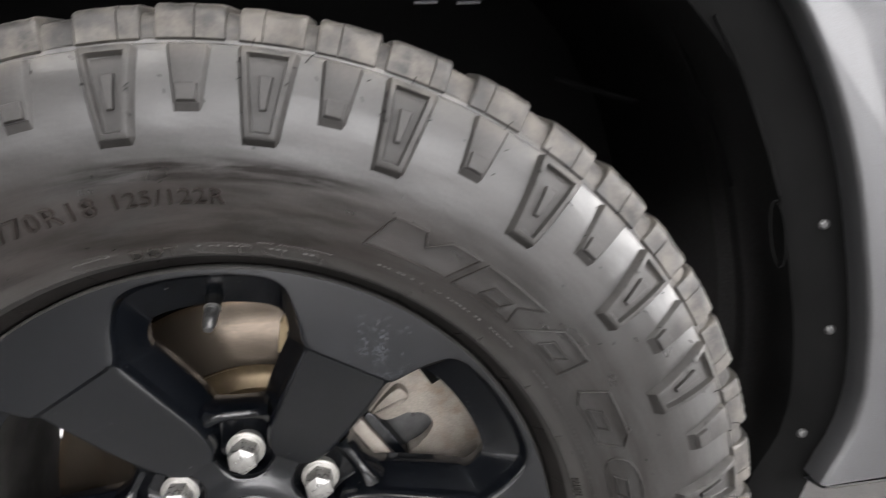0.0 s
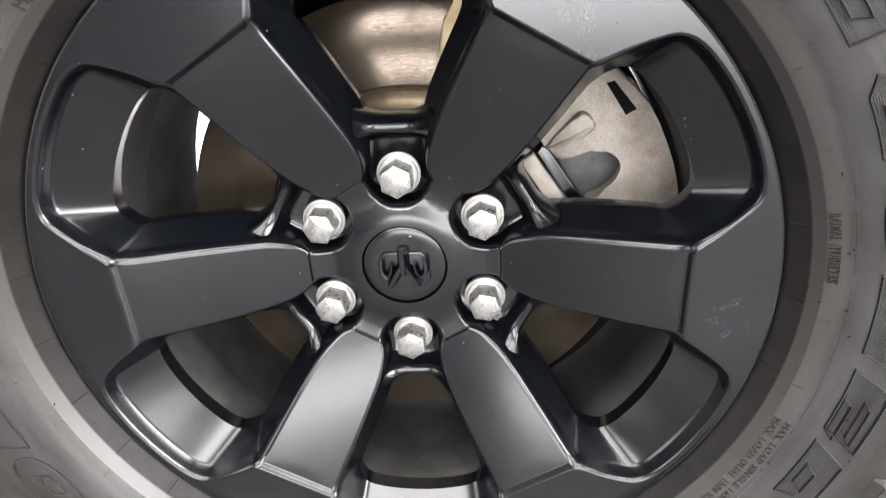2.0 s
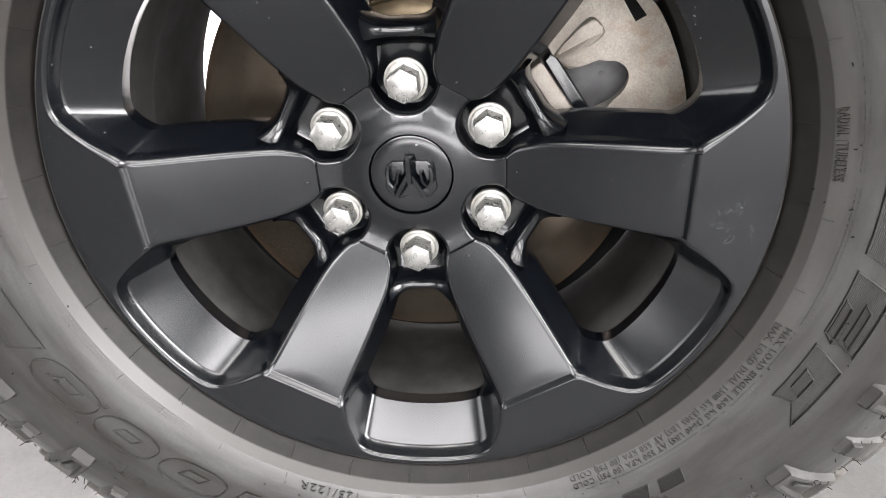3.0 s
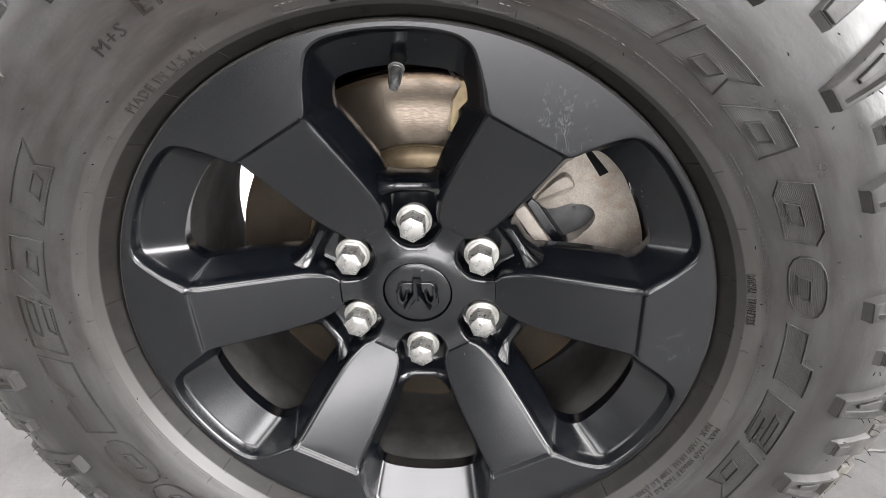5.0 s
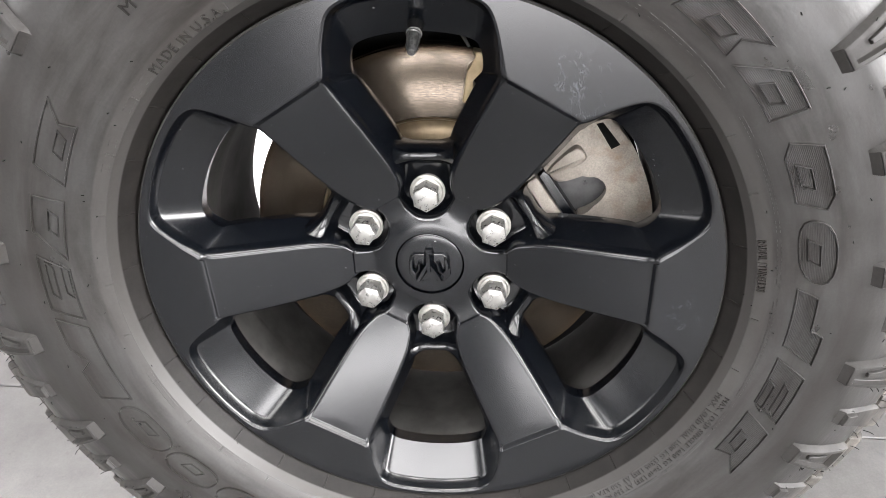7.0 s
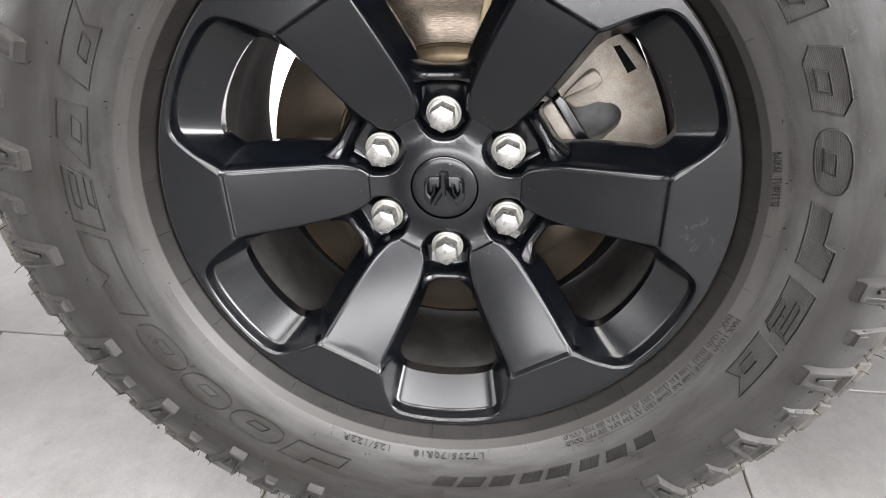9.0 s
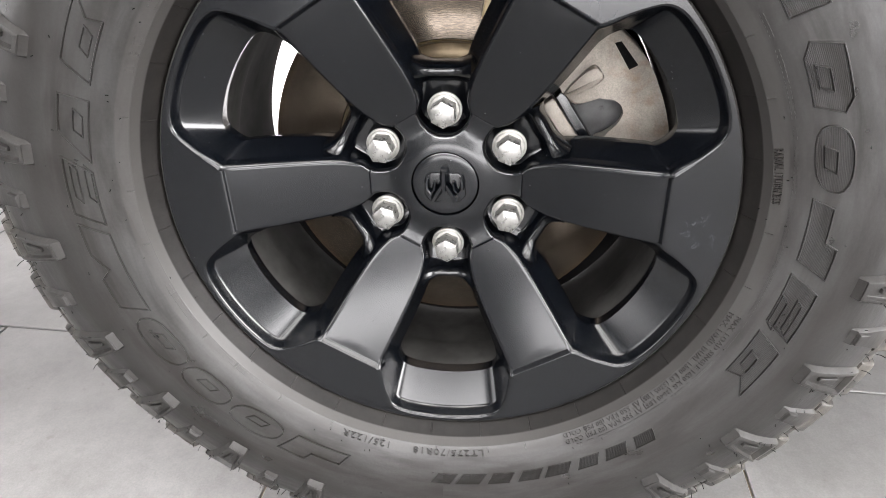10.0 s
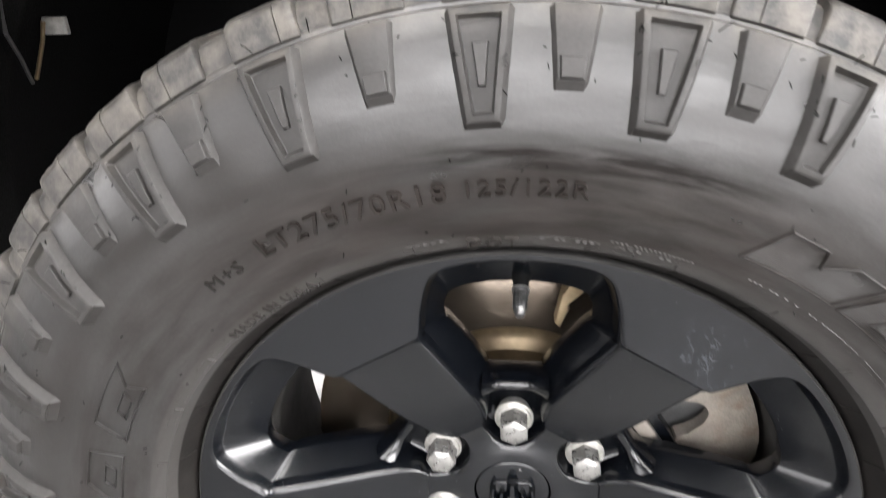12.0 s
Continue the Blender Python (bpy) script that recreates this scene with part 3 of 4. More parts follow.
for k in range(300):        # along the edge of the shoulder, more below than above
    a = k * 1.2 + rng.uniform(-0.5, 0.5)
    if math.sin(radians(a)) > 0.1 and k % 4 or rng.random() < 0.35:
        continue
    p0 = at(rng.choice((0.3960, 0.3990, 0.4040)), a, 0.0715)
    if p0.z > -0.390:
        whisker(p0, at(1, a + rng.uniform(-35, 35), 0.25), rng.uniform(0.005, 0.0095))
for k in range(75):        # scattered over the wall
    a = rng.uniform(0, 360)
    p0 = skin(rng.choice((0.2665, 0.276, 0.283, 0.322, 0.331, 0.340)) + rng.uniform(-.003, .003), a, 0)
    whisker(p0, Vector((rng.uniform(-1, 1), -0.9, rng.uniform(-1, 1))), rng.uniform(0.0012, 0.0026), 0.0004)
tagged(part("whisker", bm, PLASTIC, tyre), "thin black rubber moulding whiskers", kind="stuff")

# raised shapes in place of the maker's lettering
HATCH = bmesh.new()

def raised_outline(outline, width=0.0018, h=0.0019, fill=0.0, hatch=0):
    """A raised line round an outline of (r, degrees) on the sidewall; hatch: fine ridges inside."""
    bm = bmesh.new()
    n = len(outline)
    P = [Vector((a * 0.30 * math.pi / 180, r)) for r, a in outline]
    def inset(d):
        out = []
        area = sum(P[i].x * P[(i + 1) % n].y - P[(i + 1) % n].x * P[i].y for i in range(n))
        sg = 1 if area > 0 else -1
        for i in range(n):
            e0, e1 = (P[i] - P[i - 1]).normalized(), (P[(i + 1) % n] - P[i]).normalized()
            n0, n1 = Vector((-e0.y, e0.x)) * sg, Vector((-e1.y, e1.x)) * sg
            b = (n0 + n1)
            b = b / max(b.dot(n0), 0.35)
            out.append(P[i] + b * d)
        return out
    def dense(L):
        out = []
        for i in range(n):
            a, b = L[i], L[(i + 1) % n]
            out += [a.lerp(b, k / 4) for k in range(4)]
        return out
    rows = []
    for d, z in ((0, -0.0006), (0.00035, h - 0.0002), (0.0006, h), (width - 0.0005, h), (width, fill)):
        rows.append([skin(q.y, math.degrees(q.x / 0.30), z) for q in dense(inset(d))])
    vs = sheet(bm, rows, close_v=True)
    if hatch:
        xs = [q.x for q in inset(width)]
        ys = [q.y for q in inset(width)]
        y = min(ys) + 0.0008
        I = inset(width)
        while y < max(ys):
            cuts = []
            for i in range(n):
                a, b = I[i], I[(i + 1) % n]
                if (a.y - y) * (b.y - y) < 0:
                    cuts.append(a.x + (b.x - a.x) * (y - a.y) / (b.y - a.y))
            cuts.sort()
            for x0, x1 in zip(cuts[::2], cuts[1::2]):
                m = max(2, int((x1 - x0) / 0.004) + 1)
                rows = []
                for k in range(m + 1):
                    x = x0 + (x1 - x0) * k / m
                    rows.append([skin(y + e, math.degrees(x / 0.30), z) for e, z in ((-0.0004, -0.0001), (0, 0.00022 if hatch == 1 else 0.0007), (0.0004, -0.0001))])
                sheet(HATCH, rows)
            y += 0.00105
    return bm

def slanted(a0, a1, r0=0.2940, r1=0.3200, lean=2.6):
    """Corners of a leaning block that runs from angle a0 to a1."""
    return [(r0, a0 + lean * 0.5), (r1, a0 - lean * 0.5), (r1, a1 - lean * 0.5), (r0, a1 + lean * 0.5)]

def oval(a0, a1, r0=0.292, r1=0.318, n=20, lean=1.5):
    am, aw, rm, rw = (a0 + a1) / 2, abs(a1 - a0) / 2, (r0 + r1) / 2, (r1 - r0) / 2
    out = []
    for k in range(n):
        t = 2 * math.pi * k / n
        c, s = math.cos(t), math.sin(t)
        f = (abs(c) ** 2.6 + abs(s) ** 2.6) ** (-1 / 2.6)
        out.append((rm + rw * s * f, am + aw * c * f - lean * 0.5 * s * f))
    return out

def notched(a0, a1, r0, r1, kind, lean=2.6):
    """A leaning block with a bite out of one side; a0 is where it starts as one goes round."""
    def q(u, v):
        return (r0 + (r1 - r0) * v, a0 + (a1 - a0) * u + lean * (0.5 - v))
    bites = {0: [(0, 0), (0, 1), (0.36, 1), (0.50, 0.62), (0.64, 1), (1, 1), (1, 0)],
             1: [(0, 0), (0, 1), (1, 1), (0.82, 0.5), (1, 0)],
             2: [(0, 0), (0.22, 1), (0.78, 1), (1, 0)],
             3: [(0, 0.25), (0, 1), (0.72, 1), (1, 0.75), (1, 0), (0.28, 0)],
             4: [(0, 0), (0, 0.64), (0.5, 0.64), (0.5, 1), (1, 1), (1, 0)]}
    return [q(u, v) for u, v in bites[kind]]

def raised_shape(outline, width, hatch=0, label=""):
    part("raised_block", raised_outline(outline, width, hatch=hatch), LETTER, tyre, label)

def core(a0, a1, f0, f1, r0=0.300, r1=0.3095, width=0.0013):
    raised_shape(slanted(a0 + (a1 - a0) * f0, a0 + (a1 - a0) * f1, r0, r1, 1.2), width)

HATCHED, PLAIN = "raised rubber outline with fine hatching", "raised rubber outline of a letter-sized shape"
GROUP = [(65.6, 53.8, 0), (53.0, 43.0, 1), (41.8, 32.0, 2), (29.0, 19.0, 3), (17.2, 7.0, 5), (5.0, -5.8, 4), (-8.0, -17.6, 6), (-19.4, -29.4, 1)]
for a0, a1, kind in GROUP:
    out = oval(a0, a1, 0.294, 0.320) if kind == 5 else slanted(a0, a1, 0.2950, 0.3205) if kind == 6 else notched(a0, a1, 0.2950, 0.3205, kind)
    raised_shape(out, 0.0016, 1, HATCHED)
    if kind in (1, 2, 3, 5):
        core(a0, a1, 0.32, 0.68)
    if kind == 6:
        core(a0, a1, 0.36, 0.96, 0.2965, 0.3030, 0.0011)
        core(a0, a1, 0.36, 0.96, 0.3080, 0.3140, 0.0011)
GROUP = [(155.5, 144.8, 1), (169.0, 158.0, 2), (180.5, 170.5, 6), (198.5, 182.0, 0), (212.2, 200.5, 5), (223.6, 213.0, 5), (236.0, 224.8, 5), (249.2, 237.6, 4)]
for a0, a1, kind in GROUP:
    out = oval(a0, a1, 0.293, 0.320) if kind == 5 else slanted(a0, a1, 0.2960, 0.3200) if kind == 6 else notched(a0, a1, 0.2960, 0.3200, kind)
    raised_shape(out, 0.0017, 0, PLAIN)
    if kind in (1, 2, 5):
        core(a0, a1, 0.33, 0.67, 0.3005, 0.3085, 0.0012)
    if kind == 6:
        core(a0, a1, 0.36, 0.96, 0.2975, 0.3035, 0.0011)
        core(a0, a1, 0.36, 0.96, 0.3085, 0.3145, 0.0011)
for k, (w, lean) in enumerate(((4.4, 0.9), (4.6, 1.1), (4.3, 1.4), (5.0, 1.6), (4.4, 1.6), (4.6, 1.6), (5.0, 1.8), (4.2, 1.6))):
    a0 = -46.4 - 5.9 * k
    part("raised_block", raised_outline(slanted(a0, a0 - w, 0.2965, 0.3085, lean), 0.0007, 0.0010, hatch=2), RUBBER, tyre, "small raised hatched rubber block")

# raised rings round the maker's codes
for a0, a1 in ((88.8, 80.6), (79.4, 71.4), (104.6, 98.6)):
    part("raised_block", raised_outline(oval(a0, a1, 0.2702, 0.2790, 24, 0.0), 0.0005, 0.0005), RUBBER, tyre)

tagged(part("hatch_ridge", HATCH, LETTER, tyre), "fine hatching ridges inside the raised shapes", kind="stuff")

# plain raised print
def lettering(text, a_mid, r_base, height, h=0.0007, stretch=1.0, span=0.0):
    cu = bpy.data.curves.new("print", "FONT")
    cu.body = text
    cu.size = height / 0.7
    cu.space_character = 1.12
    cu.resolution_u = 2
    cu.extrude = h
    ob = new("print", cu)
    dg = bpy.context.evaluated_depsgraph_get()
    me = bpy.data.meshes.new_from_object(ob.evaluated_get(dg))
    bpy.data.objects.remove(ob)
    xs = [v.co.x for v in me.vertices]
    xm = (min(xs) + max(xs)) / 2
    if span:
        stretch = radians(span) * r_base / (max(xs) - min(xs))
    for v in me.vertices:
        r = r_base + v.co.y
        v.co = skin(r, a_mid - math.degrees((v.co.x - xm) * stretch / r_base), v.co.z * 0.6 + h * 0.4)
    me.materials.clear()
    me.materials.append(PRINT)
    me.polygons.foreach_set("use_smooth", [False] * len(me.polygons))
    ob = link("print", me, tyre)
    return tagged(ob, "raised rubber print reading " + text)

lettering("LT275/70R18", 108.2, 0.3050, 0.0118, 0.0026, 1.12)
lettering("125/122R", 89.6, 0.3065, 0.0095, 0.0024, 1.15)
lettering("LT275/70R18", -89.0, 0.2722, 0.0058, 0.0022, 1.50)
lettering("125/122R", -107.6, 0.2722, 0.0058, 0.0022, 1.50)
lettering("DOT", 93.4, 0.2712, 0.0066, 0.0022, 1.4)
lettering("MADE IN U.S.A.", 124.5, 0.2702, 0.0060, 0.0012, 1.15)
lettering("RADIAL", 12.5, 0.2705, 0.0052, 0.0013, span=3.7)
lettering("TUBELESS", 7.2, 0.2705, 0.0052, 0.0013, span=5.2)

def bars(a0, a1, r, height, seed, n):
    """Print too small to read, as plain raised bars."""
    rng = random.Random(seed)
    bm = bmesh.new()
    a, step = a0, (a1 - a0) / n
    for k in range(n):
        if rng.random() > 0.15:
            w = abs(step) * 0.30
            am = a0 + step * (k + 0.5)
            rows = []
            for e, z in ((-0.5, -0.0002), (-0.38, 0.00040), (0.38, 0.00040), (0.5, -0.0002)):
                rows.append([skin(r + e * height, am - w, z), skin(r + e * height, am + w, z)])
            sheet(bm, rows)
    part("print_bar", bm, RUBBER, tyre, "fine raised print too small to read", smooth=False)

lettering("MAX. LOAD DUAL 1500 KG (3305 LBS) AT 550 KPA (80 PSI) COLD", -40.5, 0.2703, 0.0038, 0.0014, span=45.0)
lettering("MAX. LOAD SINGLE 1650 KG (3640 LBS) AT 550 KPA (80 PSI) COLD", -40.5, 0.2760, 0.0038, 0.0014, span=45.0)
bars(36, -62, 0.2830, 0.0026, 3, 120)
bars(88.0, 81.4, 0.2742, 0.0050, 4, 8)
bars(78.6, 72.2, 0.2742, 0.0050, 12, 7)
bars(104, 99, 0.2740, 0.0060, 5, 5)
bars(80, 70, 0.2790, 0.0030, 6, 18)
bars(64, 40, 0.2830, 0.0030, 7, 34)
bars(133, 141, 0.2735, 0.0052, 8, 8)
bars(146, 153, 0.2735, 0.0052, 9, 7)
bars(196, 206, 0.2725, 0.0040, 10, 12)
bars(214, 226, 0.2725, 0.0040, 11, 14)
lettering("M+S", 124.6, 0.3035, 0.0085, 0.0011, 1.2)

# ---- the rim ----
LIP = 0.2528          # outer edge of the flat face
FACE, HUB = -0.0463, 0.0075
PAD0, PAD1 = 0.0735, 0.1955   # inner and outer end of a spoke's pad
PY0, PY1 = 0.0062, -0.0430
STEP = 0.0021         # half the width of the rounded step between pad and face

# outline of one half of a window with its nut pocket, as (radius, degrees) in the window's own frame, on the face and at the back
SIDES = [(0.0780, 18.5, 0.0780, 16.1), (0.0830, 16.8, 0.0830, 14.4), (0.0900, 16.3, 0.0900, 13.3), (0.1000, 16.3, 0.1000, 11.3), (0.1100, 16.6, 0.1100, 10.0),
         (0.1280, 17.7, 0.1280, 10.6), (0.1550, 19.2, 0.1540, 13.0), (0.1770, 20.2, 0.1750, 14.7), (0.1980, 20.9, 0.1900, 15.7),
         (0.2040, 19.7, 0.1955, 15.6), (0.2130, 18.4, 0.2000, 15.2), (0.2255, 16.6, 0.2050, 14.6), (0.2365, 15.0, 0.2090, 13.9), (0.2425, 13.8, 0.2122, 13.0),
         (0.2462, 12.0, 0.2140, 11.4), (0.2480, 9.6, 0.2150, 9.1), (0.2486, 6.0, 0.2155, 5.7), (0.2488, 3.0, 0.2158, 2.9), (0.2488, 0.0, 0.2158, 0.0)]

def opening():
    half = [((0.0465, 0.0), (0.0500, 0.0)), ((0.0470, 0.0080), (0.0503, 0.0072)), ((0.0503, 0.0150), (0.0530, 0.0127)), ((0.0560, 0.0203), (0.0582, 0.0175)), ((0.0625, 0.0243), (0.0640, 0.0211)), ((0.0690, 0.0262), (0.0695, 0.0227))]
    for r, a, r2, a2 in SIDES:
        half.append(((r * math.cos(radians(a)), r * math.sin(radians(a))), (r2 * math.cos(radians(a2)), r2 * math.sin(radians(a2)))))
    loop = [Vector((*p, *q)) for p, q in half]
    loop += [Vector((v[0], -v[1], v[2], -v[3])) for v in loop[-2:0:-1]]
    for it in range(2):         # soften the corners
        out = []
        for i in range(len(loop)):
            a, b = loop[i], loop[(i + 1) % len(loop)]
            out += [a.lerp(b, 0.25), a.lerp(b, 0.75)]
        loop = out
    return [Vector(v[:2]) for v in loop], [Vector(v[2:]) for v in loop]

LOOP, INNER = opening()
NL = len(LOOP)
NORM = []
for i in range(NL):
    t = (LOOP[(i + 1) % NL] - LOOP[i - 1]).normalized()
    NORM.append(Vector((-t.y, t.x)))
area = sum(LOOP[i].x * LOOP[(i + 1) % NL].y - LOOP[(i + 1) % NL].x * LOOP[i].y for i in range(NL))
if area < 0:
    NORM = [-n for n in NORM]
INORM = []
for i in range(NL):
    t = (INNER[(i + 1) % NL] - INNER[i - 1]).normalized()
    INORM.append(Vector((-t.y, t.x)) * (1 if area > 0 else -1))

def ring_at(d):
    """The outline moved inwards by d (a number, or one for each point)."""
    return [LOOP[i] + NORM[i] * (d[i] if isinstance(d, list) else d) for i in range(NL)]

def spoke_frame(x, z):
    """Place along and across the nearest spoke."""
    a = math.degrees(math.atan2(z, x))
    k = round(a / 60)
    b = radians(a - 60 * k)
    r = math.hypot(x, z)
    return r * math.cos(b), r * math.sin(b), k % 6

def face_y(x, z):
    u, v, k = spoke_frame(x, z)
    if u > PAD1 + STEP:
        return FACE
    if u < PAD0 - 0.0005:
        return float(np.interp(math.hypot(x, z), [0.033, 0.038, 0.043, 0.049, 0.056, 0.064, 0.0727], [0.0066, 0.0069, 0.0081, 0.0102, 0.0116, 0.0110, 0.0083]))
    f = min(max((u - PAD0) / (PAD1 - PAD0), 0), 1)
    y = PY0 + (PY1 - PY0) * f - 0.0060 * f * (1 - f) + 0.9 * v * v
    t = min(max((u - PAD1 + STEP) / (2 * STEP), 0), 1)
    return y + (FACE - y) * t * t * (3 - 2 * t)

def rot2(q, deg):
    c, s = math.cos(radians(deg)), math.sin(radians(deg))
    return Vector((q.x * c - q.y * s, q.x * s + q.y * c))

from mathutils.geometry import delaunay_2d_cdt

def inside(q, poly):
    c = False
    for i in range(len(poly)):
        a, b = poly[i - 1], poly[i]
        if (a.y > q.y) != (b.y > q.y) and q.x < (b.x - a.x) * (q.y - a.y) / (b.y - a.y) + a.x:
            c = not c
    return c

verts2, edges2 = [], []

def add_loop(pts, closed=True):
    n0 = len(verts2)
    verts2.extend(pts)
    n = len(pts)
    edges2.extend((n0 + i, n0 + (i + 1) % n) for i in range(n if closed else n - 1))

CAP = 0.0330
add_loop([Vector((LIP * math.cos(2 * math.pi * k / 240), LIP * math.sin(2 * math.pi * k / 240))) for k in range(240)])
add_loop([Vector((CAP * math.cos(2 * math.pi * k / 72), CAP * math.sin(2 * math.pi * k / 72))) for k in range(72)])
for r in (0.038, 0.043, 0.049, 0.056, 0.064):
    add_loop([Vector((r * math.cos(2 * math.pi * k / 72), r * math.sin(2 * math.pi * k / 72))) for k in range(72)])
TOP = ring_at(-0.0012)
HOLES = [[rot2(q, 30 + 60 * k) for q in TOP] for k in range(6)]
for h in HOLES:
    add_loop(h)
for k in range(6):
    for u in (PAD0 - 0.0008, PAD0 + 0.0004, *(PAD1 + STEP * q for q in (-1.02, -0.7, -0.4, -0.1, 0.2, 0.5, 0.75, 1.0, 1.5))):
        w = 0.027 if u < 0.1 else 0.040
        add_loop([rot2(Vector((u, -w)), 60 * k), rot2(Vector((u, w)), 60 * k)], False)
    for u in np.linspace(PAD0 + 0.006, PAD1 - 0.006, 16):
        add_loop([rot2(Vector((u, v)), 60 * k) for v in np.linspace(-0.034, 0.034, 9)], False)
vo, eo, fo, _, _, _ = delaunay_2d_cdt(verts2, edges2, [], 0, 1e-6)
rim_bm, pad_bm = bmesh.new(), bmesh.new()
rim_v, pad_v = {}, {}
for f in fo:
    m = sum((vo[i] for i in f), Vector((0, 0))) / len(f)
    r = m.length
    if r > LIP or r < CAP:
        continue
    k = round((math.degrees(math.atan2(m.y, m.x)) - 30) / 60) % 6
    if inside(m, HOLES[k]):
        continue
    u, v, s = spoke_frame(m.x, m.y)
    pad = PAD0 + 0.0004 < u < PAD1 - STEP * 1.02
    if pad and s != 0:
        continue
    bm, vv = (pad_bm, pad_v) if pad else (rim_bm, rim_v)
    for i in f:
        if i not in vv:
            x, z = vo[i]
            y = face_y(x, z)
            vv[i] = bm.verts.new((x, y, z))
    try:
        bm.faces.new([vv[i] for i in f])
    except ValueError:
        pass

# walls of the openings: a rounded edge, a short steep band, then a sloping wall to the back edge
POCKET = 0.030

def blend(x, x0, x1):
    return min(max((x - x0) / (x1 - x0), 0), 1)

def back_y(q, y):
    f = blend(q.x, 0.088, 0.118)
    return POCKET + (y + 0.0365 - POCKET) * f

# inset and drop of each ring: along the spokes, along the outer arc, round the nut pocket
EDGES = [((-0.0012, -0.00005), (-0.0012, -0.00005), (-0.0012, -0.00005)), ((0.0003, 0.0002), (0.0000, 0.0004), (0.0002, 0.0004)),
         ((0.0018, 0.0011), (0.0009, 0.0012), (0.0010, 0.0015)), ((0.0030, 0.0026), (0.0016, 0.0028), (0.0015, 0.0030)),
         ((0.0038, 0.0045), (0.0022, 0.0050), (0.0018, 0.0055)), ((0.0048, 0.0076), (0.0040, 0.0108), (0.0021, 0.0090)), ((0.0054, 0.0110), (0.0049, 0.0122), (0.0023, 0.0110))]

def edge_mix(e, q):
    fo_ = blend(q.length, 0.205, 0.222)
    fp_ = 1 - blend(q.x, 0.074, 0.095)
    (a, b), (c, d), (p_, o_) = e
    x, y = a + (c - a) * fo_, b + (d - b) * fo_
    return x + (p_ - x) * fp_, y + (o_ - y) * fp_

wall_rows = []
for e in EDGES:
    R = ring_at([edge_mix(e, q)[0] for q in LOOP])
    row = []
    for i in range(NL):
        q = rot2(LOOP[i], 30)
        row.append((R[i], face_y(q.x, q.y) + edge_mix(e, LOOP[i])[1]))
    wall_rows.append(row)
e0 = EDGES[-1]
for f, more, dy in ((0.04, 0, 0), (0.5, 0, 0), (0.96, 0, 0), (1.0, 0, 0), (1.0, -0.0006, 0.0070), (1.0, -0.0014, 0.0140)):
    E0 = ring_at([edge_mix(e0, q)[0] for q in LOOP])
    R = [E0[i].lerp(INNER[i], f) + INORM[i] * more * blend(LOOP[i].x, 0.09, 0.12) for i in range(NL)]
    row = []
    for i in range(NL):
        q = rot2(LOOP[i], 30)
        y0 = face_y(q.x, q.y)
        y1 = y0 + edge_mix(e0, LOOP[i])[1]
        row.append((R[i], y1 + (back_y(LOOP[i], y0) - y1) * f + dy))
    wall_rows.append(row)

def wall_into(bm, k, keep):
    vs = [[None] * NL for _ in wall_rows]
    for i in range(NL):
        j = (i + 1) % NL
        if not keep((LOOP[i] + LOOP[j]) / 2):
            continue
        for a in range(len(wall_rows) - 1):
            quad = []
            for (b, c) in ((a, i), (a + 1, i), (a + 1, j), (a, j)):
                if vs[b][c] is None:
                    q, y = wall_rows[b][c]
                    q = rot2(q, 30 + 60 * k)
                    vs[b][c] = bm.verts.new((q.x, y, q.y))
                quad.append(vs[b][c])
            bm.faces.new(quad)

def is_spoke_wall(q):
    return PAD0 < q.length < 0.1985 and abs(math.degrees(math.atan2(q.y, q.x))) > 12

for k in range(6):
    wall_into(rim_bm, k, lambda q: not is_spoke_wall(q))
wall_into(pad_bm, 0, lambda q: is_spoke_wall(q) and q.y < 0)     # the window above spoke 0
wall_into(pad_bm, 5, lambda q: is_spoke_wall(q) and q.y > 0)     # the window below it

# rounded lip, barrel and back of the casting
barrel = [(0.2528, FACE), (0.2537, FACE + 0.0003), (0.2545, FACE + 0.0012), (0.2548, FACE + 0.003), (0.2546, -0.034), (0.2470, -0.020), (0.2400, 0.010),
          (0.2290, 0.040), (0.2255, 0.060), (0.2255, 0.130), (0.2320, 0.165), (0.2455, 0.180), (0.2460, 0.190), (0.2430, 0.1935), (0.2395, 0.190),
          (0.2310, 0.178), (0.2240, 0.160), (0.2205, 0.135), (0.2195, 0.085), (0.2190, 0.050), (0.2180, 0.046), (0.2165, 0.040), (0.2150, 0.010), (0.2200, 0.002), (0.2300, -0.006)]
rim = part("rim", rim_bm, WORN, wheel, "satin black six-spoke alloy rim with light scuffs", sharp=38)
bar_bm = revolve(barrel, 192)
part("barrel", bar_bm, BARREL, rim, "dull dark inside of the rim barrel")
spoke = part("spoke", pad_bm, SATIN, rim, "satin black angular spoke", sharp=38)
for k in range(1, 6):
    tagged(link("spoke", spoke.data, rim, turn(60 * k)), "satin black angular spoke")

# nut seats and the ridge that closes each pocket towards the window
seat_bm = bmesh.new()
rows = []
